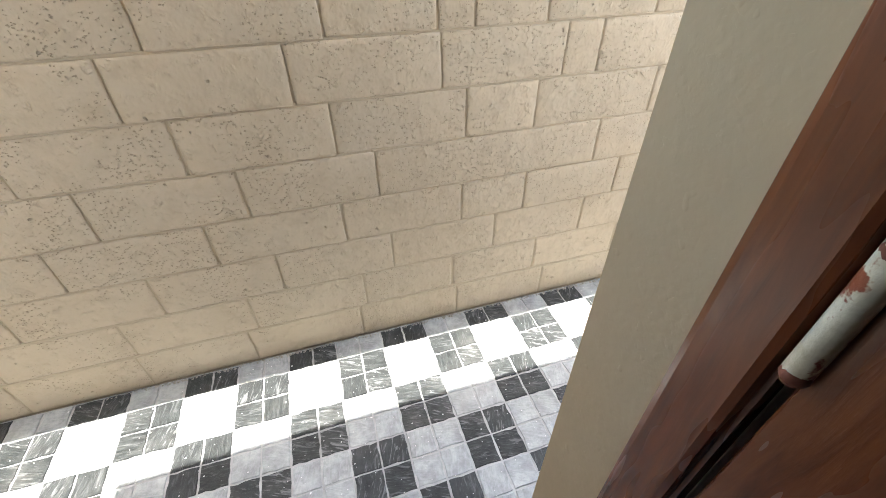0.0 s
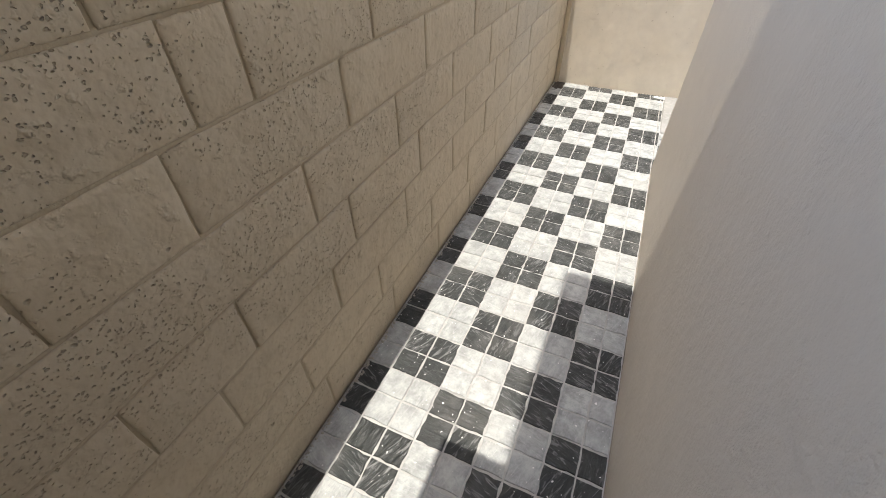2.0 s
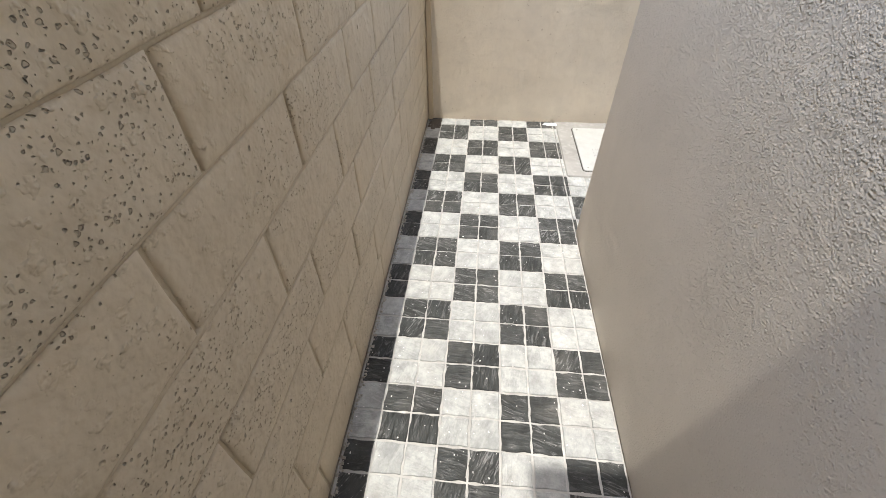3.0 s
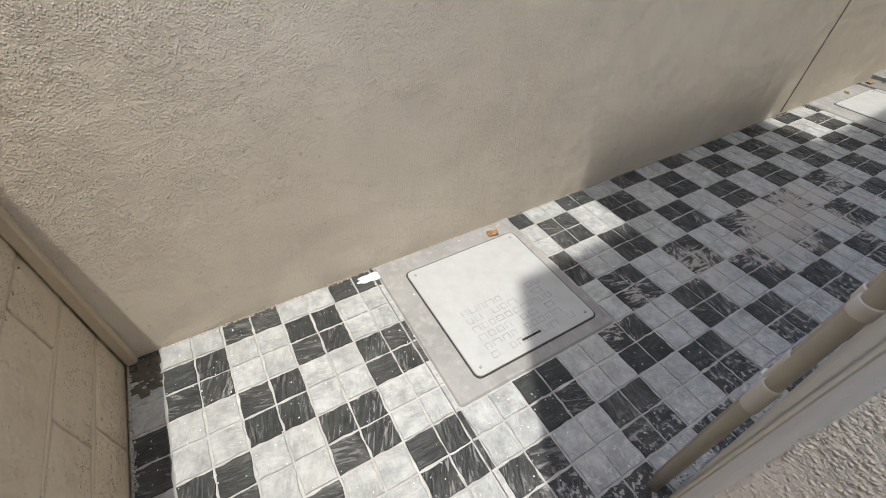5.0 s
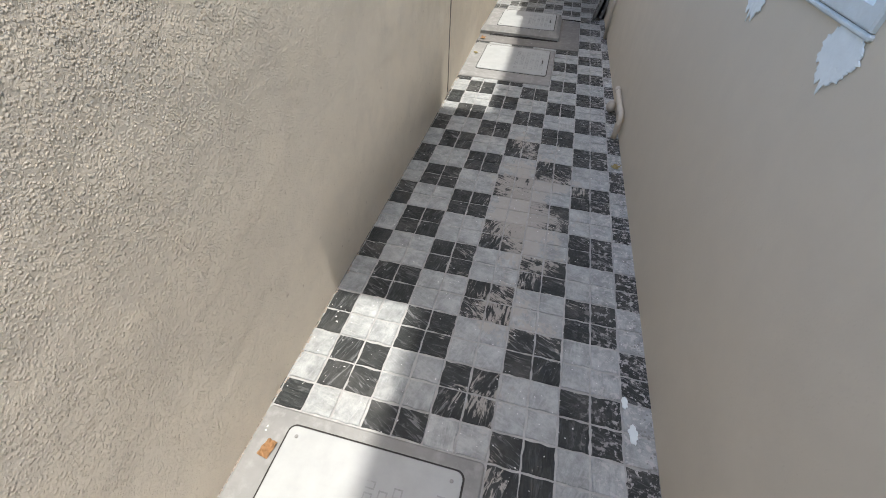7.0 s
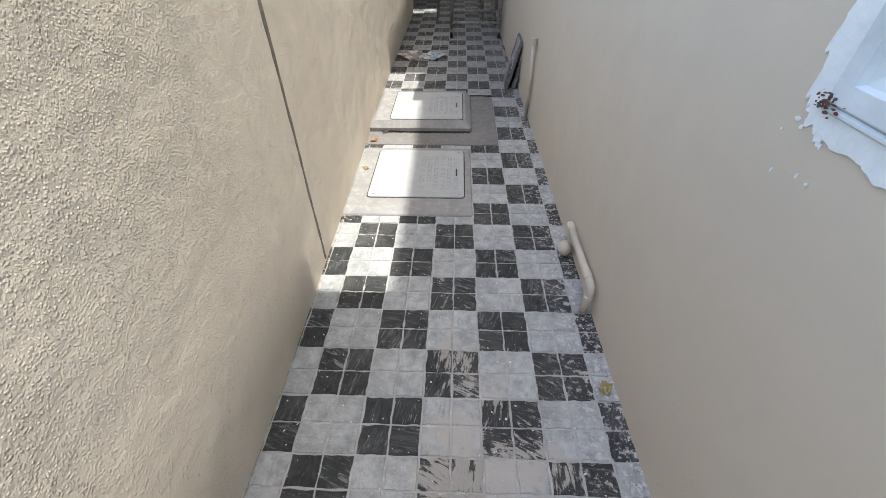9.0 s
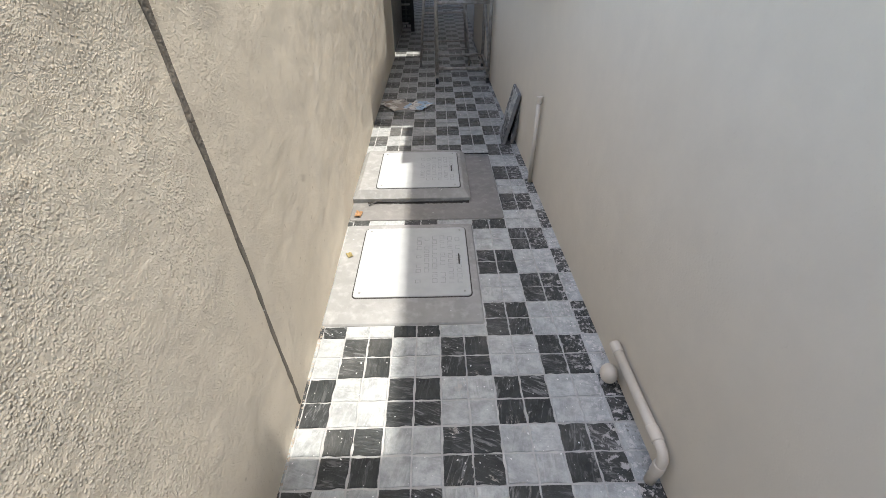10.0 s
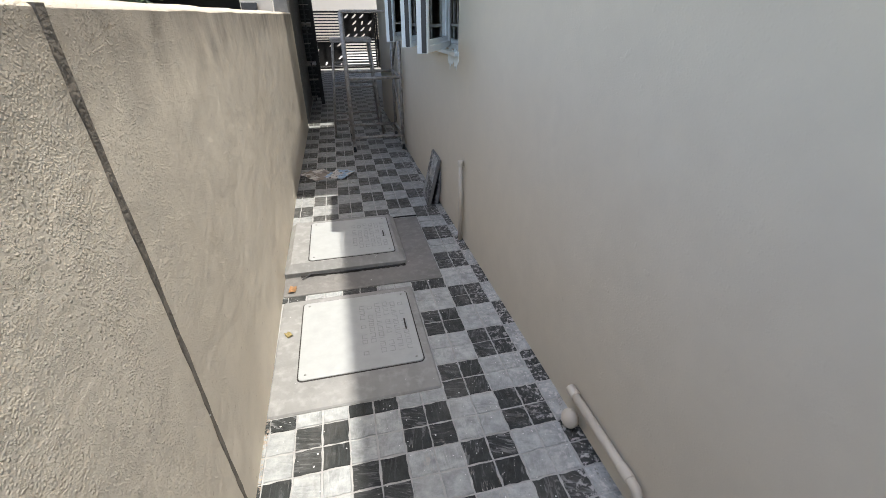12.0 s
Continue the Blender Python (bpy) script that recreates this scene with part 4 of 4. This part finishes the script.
sheet("newspaper", "crumpled brown and white newspaper sheet on the floor", "newspaper", 0.13, 7.28, 0.26, 0.30, 35, m_news("newsprint", (0.30, 0.26, 0.22)), 1.0, 0.018)
sheet("newspaper", "blue printed newspaper page on the floor", "newspaper", 0.33, 7.24, 0.20, 0.26, -30, m_news("blue_newsprint", (0.30, 0.42, 0.56)), 5.0, 0.012, 0.006)
LEAFMAT = m_plain("dry_leaf", (0.36, 0.20, 0.09), 0.7, 0, 40, 0.4, 0.001)
YELLOW = m_plain("yellow_leaf", (0.36, 0.29, 0.12), 0.7, 0, 40, 0.4, 0.001)
for x, y, s, m, lab in ((0.02, 5.26, 0.055, LEAFMAT, "dry orange leaf beside the wall"), (0.03, 4.86, 0.04, YELLOW, "small yellow leaf beside the wall"),
                        (0.065, 1.47, 0.05, LEAFMAT, "dry tan leaf on the cement by the manhole"), (1.14, 3.35, 0.05, YELLOW, "yellow leaf at the foot of the house wall")):
    sheet("leaf", lab, "leaf", x, y, s, s * 0.7, 40 * x * 100, m, y, 0.012, 0.006)


def splat(name, label, x, y, rx, ry, seed, mat, z=0.0012, th=0.0025):
    pts = ragged(x, y, rx, ry, seed, 8)
    bm = bmesh.new()
    a = [bm.verts.new((u, v, z)) for u, v in pts]
    b = [bm.verts.new((x + (u - x) * 0.93, y + (v - y) * 0.93, z + th)) for u, v in pts]
    for k in range(32):
        bm.faces.new((a[k], a[(k + 1) % 32], b[(k + 1) % 32], b[k]))
    bm.faces.new(b)
    bm.faces.new(a[::-1])
    return tagged(finish(bm, name, mat), label, "splash")


splat("plaster_splash", "dried white plaster splash beside the manhole", 0.045, 0.875, 0.022, 0.06, 2.0, PUTTY)
splat("plaster_splash", "white plaster splash at the house wall", 1.13, 1.80, 0.014, 0.032, 6.0, PUTTY)
splat("plaster_splash", "smaller white plaster splash at the house wall", 1.11, 1.90, 0.010, 0.022, 9.0, PUTTY)


def edge_crumbs(name, label, line, mat, seed, n, spread=0.012, size=(0.004, 0.012)):
    """Crumbs of mortar and grit along a wall's foot."""
    r = random.Random(seed)
    vs, fs = [], []
    a, b = Vector(line[0]), Vector(line[1])
    for _ in range(n):
        c = a.lerp(b, r.random()) + Vector((r.uniform(0, spread) * line[2][0], r.uniform(0, spread) * line[2][1], 0))
        s = r.uniform(*size)
        base = len(vs)
        for u, v, w_ in ((-1, -1, 0), (1, -0.8, 0), (0.9, 1, 0), (-0.8, 1, 0), (r.uniform(-0.4, 0.4), r.uniform(-0.4, 0.4), r.uniform(0.5, 1.1))):
            vs.append((c.x + u * s * r.uniform(0.6, 1), c.y + v * s * r.uniform(0.6, 1), -0.001 + w_ * s))
        fs += [(base, base + 1, base + 4), (base + 1, base + 2, base + 4), (base + 2, base + 3, base + 4), (base + 3, base, base + 4)]
    me = bpy.data.meshes.new(name)
    me.from_pydata(vs, [], fs)
    me.materials.append(mat)
    return tagged(new(name, me), label, "debris", kind="stuff")


edge_crumbs("mortar_crumbs", "pinkish mortar crumbs along the boundary wall's foot", ((0.0, 0.1, 0), (-0.015, 4.4, 0), (1, 0)), m_cement("pink_mortar", (0.40, 0.34, 0.28)), 1, 900, 0.012, (0.0015, 0.0055))
edge_crumbs("mortar_crumbs", "grey mortar crumbs along the block wall's foot", ((0.05, 0.004, 0), (5.2, 0.004, 0), (0, 1)), m_cement("grey_mortar", (0.34, 0.32, 0.28)), 2, 1100, 0.014, (0.0015, 0.007))
edge_crumbs("mortar_crumbs", "pale mortar crumbs along the house wall's foot", ((hx(1.3) - 0.004, 1.3, 0), (hx(6.2) - 0.004, 6.2, 0), (-1, 0)), CEMENT, 3, 800, 0.035, (0.0015, 0.006))
edge_crumbs("rubble", "dark rubble in the corner of the walls", ((0.02, 0.02, 0), (0.16, 0.02, 0), (0, 1)), m_cement("dark_rubble", (0.10, 0.085, 0.07)), 4, 60, 0.07, (0.006, 0.02))
# black tube added to draw the crack at the cement joint
tagged(finish(tube([(0.07, 5.36, 0.01), (0.12, 5.395, 0.018), (0.25, 5.39, 0.012), (0.42, 5.385, 0.016), (0.58, 5.392, 0.01), (0.70, 5.388, 0.012)], [0.004, 0.005, 0.004, 0.005, 0.004, 0.002], 6), "cracked_edge_wire", IRON),
       "thin black line drawing the crack along the raised manhole", "cable")
# dark bar added to draw the cement patch's far edge
tagged(finish(tube([(0.70, 6.105, 0.008), (0.78, 6.10, 0.012), (0.90, 6.108, 0.007)], 0.006, 6), "stick", IRON), "thin dark bar along the cement patch's far edge", "stick")

# ---------------------------------------------------------------- block wall of the short passage
wall_block = structure(finish(box(-0.2, -0.20, -0.01, 9.0, -0.0075, BLOCK_H - 0.002), "wall_block", MORTAR), "cream-painted concrete block boundary wall", "wall")
COURSES = [0.0, 0.18, 0.355, 0.53, 0.698, 0.872, 1.044, 1.212, 1.385, 1.568]
JOINTS = {  # upright joints by course, where they stand
    1: (1.67, 2.09, 2.513, 2.945, 3.36, 3.75, 4.13, 4.57, 5.006), 2: (1.44, 1.875, 2.285, 2.72, 3.158, 3.57, 4.0, 4.425, 4.84, 5.277),
    3: (1.11, 1.54, 1.753, 2.155, 2.595, 3.03, 3.45, 3.715, 4.163, 4.605, 5.057), 4: (1.01, 1.44, 1.855, 2.292, 2.73, 3.165, 4.023, 4.455, 4.89),
    5: (1.045, 1.33, 1.667, 2.073, 2.518, 2.97, 3.449, 3.705, 4.143, 4.577), 6: (1.09, 1.507, 1.94, 2.368, 2.813, 3.237, 3.367, 3.79, 4.235, 4.675),
    7: (2.65, 3.053, 3.449, 3.685, 3.80, 4.12, 4.56)}


def block(a, b, z0, z1, d, seed):
    """A concrete block in the plane of the wall: slightly wavy outline and a worn, rounded edge."""
    r = random.Random(seed)
    cx, cz, hw, hh = (a + b) / 2, (z0 + z1) / 2, (b - a) / 2, (z1 - z0) / 2
    lean = r.uniform(-0.014, 0.014)
    nx = 9
    f = [(-hw + 2 * hw * k / nx, -hh) for k in range(nx)] + [(hw, -hh + 2 * hh * k / 4) for k in range(4)]
    f += [(-x, -z) for x, z in f]
    f = [(cx + x + lean * z + r.uniform(-0.0016, 0.0016), cz + z + r.uniform(-0.0012, 0.0012)) for x, z in f]
    n = len(f)
    bm = bmesh.new()

    def ring(y, inset, jitter=0.0):
        return [bm.verts.new((cx + (x - cx) * (1 - inset / hw), y - r.uniform(0, jitter), cz + (z - cz) * (1 - inset / hh))) for x, z in f]

    loops = [ring(-0.02, 0), ring(d - 0.0042, 0, 0.001), ring(d - 0.0016, 0.0035, 0.0008), ring(d - 0.0004, 0.009, 0.0004), ring(d, 0.018)]
    for p, q in zip(loops, loops[1:]):
        for k in range(n):
            bm.faces.new((p[k], p[(k + 1) % n], q[(k + 1) % n], q[k]))
    bm.faces.new(loops[-1])
    for face in bm.faces:
        face.smooth = True
    return bm


def mortar_line(z, seed, fill):
    """The mortar of one bed joint, scraped flush in places and sunk in others, with smears over the blocks' edges."""
    bm = bmesh.new()
    prev = None
    n = 420
    for k in range(n + 1):
        x = -0.19 + 9.18 * k / n
        deep = noise.noise((x * 2.3, seed, 0)) + 0.5 * noise.noise((x * 9, seed, 3))
        y = -0.0042 + fill + 0.0030 * deep
        zc = z + 0.0016 * noise.noise((x * 5, seed, 7))
        h = 0.0055 + 0.0025 * noise.noise((x * 14, seed, 9)) + max(0.0, deep) * 0.003
        cur = [bm.verts.new(c) for c in ((x, -0.012, zc - h), (x, y - 0.0012, zc - h), (x, y, zc - h * 0.3), (x, y, zc + h * 0.4), (x, y - 0.0014, zc + h), (x, -0.012, zc + h))]
        if prev:
            for i in range(5):
                bm.faces.new((prev[i], prev[i + 1], cur[i + 1], cur[i]))
        prev = cur
    for face in bm.faces:
        face.smooth = True
    return bm


rng = random.Random(11)
for c in range(len(COURSES) - 1):
    js = list(JOINTS.get(c, (3.3 + 0.21 * (c % 2),)))
    while js[0] > 0.35:
        js.insert(0, js[0] - 0.425 + rng.uniform(-0.03, 0.03))
    while js[-1] < 8.6:
        js.append(js[-1] + 0.43 + rng.uniform(-0.03, 0.03))
    js = [-0.19] + js + [8.99]
    for a, b in zip(js, js[1:]):
        w0, w1 = rng.uniform(0.002, 0.005), rng.uniform(0.002, 0.005)
        d = rng.uniform(-0.0012, 0.0022) if c > 1 else rng.uniform(-0.002, -0.0005)
        part("block", block(a + w0, b - w1, COURSES[c] + 0.003, COURSES[c + 1] - 0.003, d, c * 100 + int(a * 40)), BLOCK, wall_block)
for c in range(1, len(COURSES) - 1):
    part("mortar_joint", mortar_line(COURSES[c], c * 3.7, 0.0022 if c < 3 else 0.0), MORTAR, wall_block)

# ---------------------------------------------------------------- floor beds and tiles
floor_1 = structure(finish(box(0.0, 0.0, -0.011, 8.9, W1 - 0.002, -0.004), "floor_short_passage", GROUT), "grey and black chequered stone tile floor", "floor")
floor_2 = structure(finish(box(-0.16, W1, -0.011, W2 - 0.002, 16.9, -0.004), "floor_long_passage", GROUT), "grey and black chequered stone tile floor with trodden cement", "floor")
structure(finish(box(W2, 10.41, -0.011, 6.0, 16.9, -0.004), "floor_porch", GROUT), "pale porch floor", "floor")


def tile_mesh(seed):
    """A tile of 0.1 m about its middle: wavy edges, a worn rounding, slightly uneven face."""
    r = random.Random(seed)
    ring = []
    for side in range(4):
        for k in range(4):
            t = -0.0485 + 0.097 * k / 4
            w = 0.0476 + (r.uniform(-0.0038, 0.0018) if k else -0.0015)
            p = (t, -w) if k else (-0.047, -0.047)
            a = side * math.pi / 2
            ring.append((p[0] * math.cos(a) - p[1] * math.sin(a), p[0] * math.sin(a) + p[1] * math.cos(a)))
    vs = [(x, y, -0.006) for x, y in ring] + [(x, y, -0.0028) for x, y in ring] + [(x * 0.962, y * 0.955, r.uniform(-0.0006, 0.0004)) for x, y in ring]
    n = len(ring)
    fs = [(k, (k + 1) % n, n + (k + 1) % n, n + k) for k in range(n)] + [(n + k, n + (k + 1) % n, 2 * n + (k + 1) % n, 2 * n + k) for k in range(n)]
    fs.append(tuple(range(2 * n, 3 * n)))
    return vs, fs


SHAPES = [tile_mesh(s) for s in range(8)]
TILES = {}
for s, (vs, fs) in enumerate(SHAPES):
    for key, mat in (("d", DARK), ("l", LIGHT)):
        me = bpy.data.meshes.new("tile")
        me.from_pydata(vs, [], fs)
        me.materials.append(mat)
        TILES[key, s] = me

# areas without tiles: manholes and screed
BARE_AREAS = [(-0.1, 0.70, 0.90, 1.60), (-0.1, 0.70, 4.365, 5.15), (-0.1, 0.90, 5.20, 6.10)]


def lay(floor, x0, x1, y0, y1, near):
    """Lays the chequered tiles; those for which near(x, y) holds are tiles of their own, the others are joined."""
    rest = {"d": ([], []), "l": ([], [])}
    r = random.Random(7)
    i0, i1 = math.floor(round((x0 - 0.001) * 10, 3)), math.ceil(round((x1 + 0.001) * 10, 3))
    j0, j1 = math.floor(round((y0 - 0.001) * 10, 3)), math.ceil(round((y1 + 0.001) * 10, 3))
    for i in range(i0, i1):
        for j in range(j0, j1):
            a, b, c, d = max(i / 10, x0), min((i + 1) / 10, x1), max(j / 10, y0), min((j + 1) / 10, y1)
            for (p, q, s, t) in BARE_AREAS:
                if p < b and a < q and s < d and c < t:
                    if (a + b) / 2 > q - 0.0001 or q - a < 0.09 and b > q:
                        a = max(a, q)
                    elif d > t and t - c < 0.09:
                        c = max(c, t)
                    elif c < s and d - s < 0.09:
                        d = min(d, s)
                    else:
                        a = b
            if b - a < 0.012 or d - c < 0.012:
                continue
            key = "d" if (math.floor((i - 1) / 2) + math.floor((j - 1) / 2)) % 2 == 0 else "l"
            s, turn = r.randrange(8), r.randrange(4)
            cx, cy, z = (a + b) / 2, (c + d) / 2, r.uniform(-0.0008, 0.0008)
            if near(cx, cy):
                ob = new("tile", TILES[key, s])
                ob.parent = floor
                sx, sy = (b - a) / 0.1, (d - c) / 0.1
                ob.matrix_basis = Matrix.LocRotScale((cx, cy, z), Euler((r.uniform(-0.004, 0.004), r.uniform(-0.004, 0.004), turn * math.pi / 2)),
                                                     (sx, sy, 1) if turn % 2 == 0 else (sy, sx, 1))
            else:
                vs, fs = SHAPES[s]
                out_v, out_f = rest[key]
                base = len(out_v)
                out_v.extend((cx + v[0] * (b - a) / 0.1, cy + v[1] * (d - c) / 0.1, z + v[2]) for v in vs)
                out_f.extend(tuple(base + k for k in f) for f in fs)
    for key, mat in (("d", DARK), ("l", LIGHT)):
        if rest[key][0]:
            me = bpy.data.meshes.new("tiles")
            me.from_pydata(rest[key][0], [], rest[key][1])
            me.materials.append(mat)
            ob = new("tiles", me)
            ob.parent = floor
            tagged(ob, kind="stuff")


lay(floor_1, 0.0, 6.4, 0.004, W1 - 0.004, lambda x, y: 1.0 < x < 4.3)
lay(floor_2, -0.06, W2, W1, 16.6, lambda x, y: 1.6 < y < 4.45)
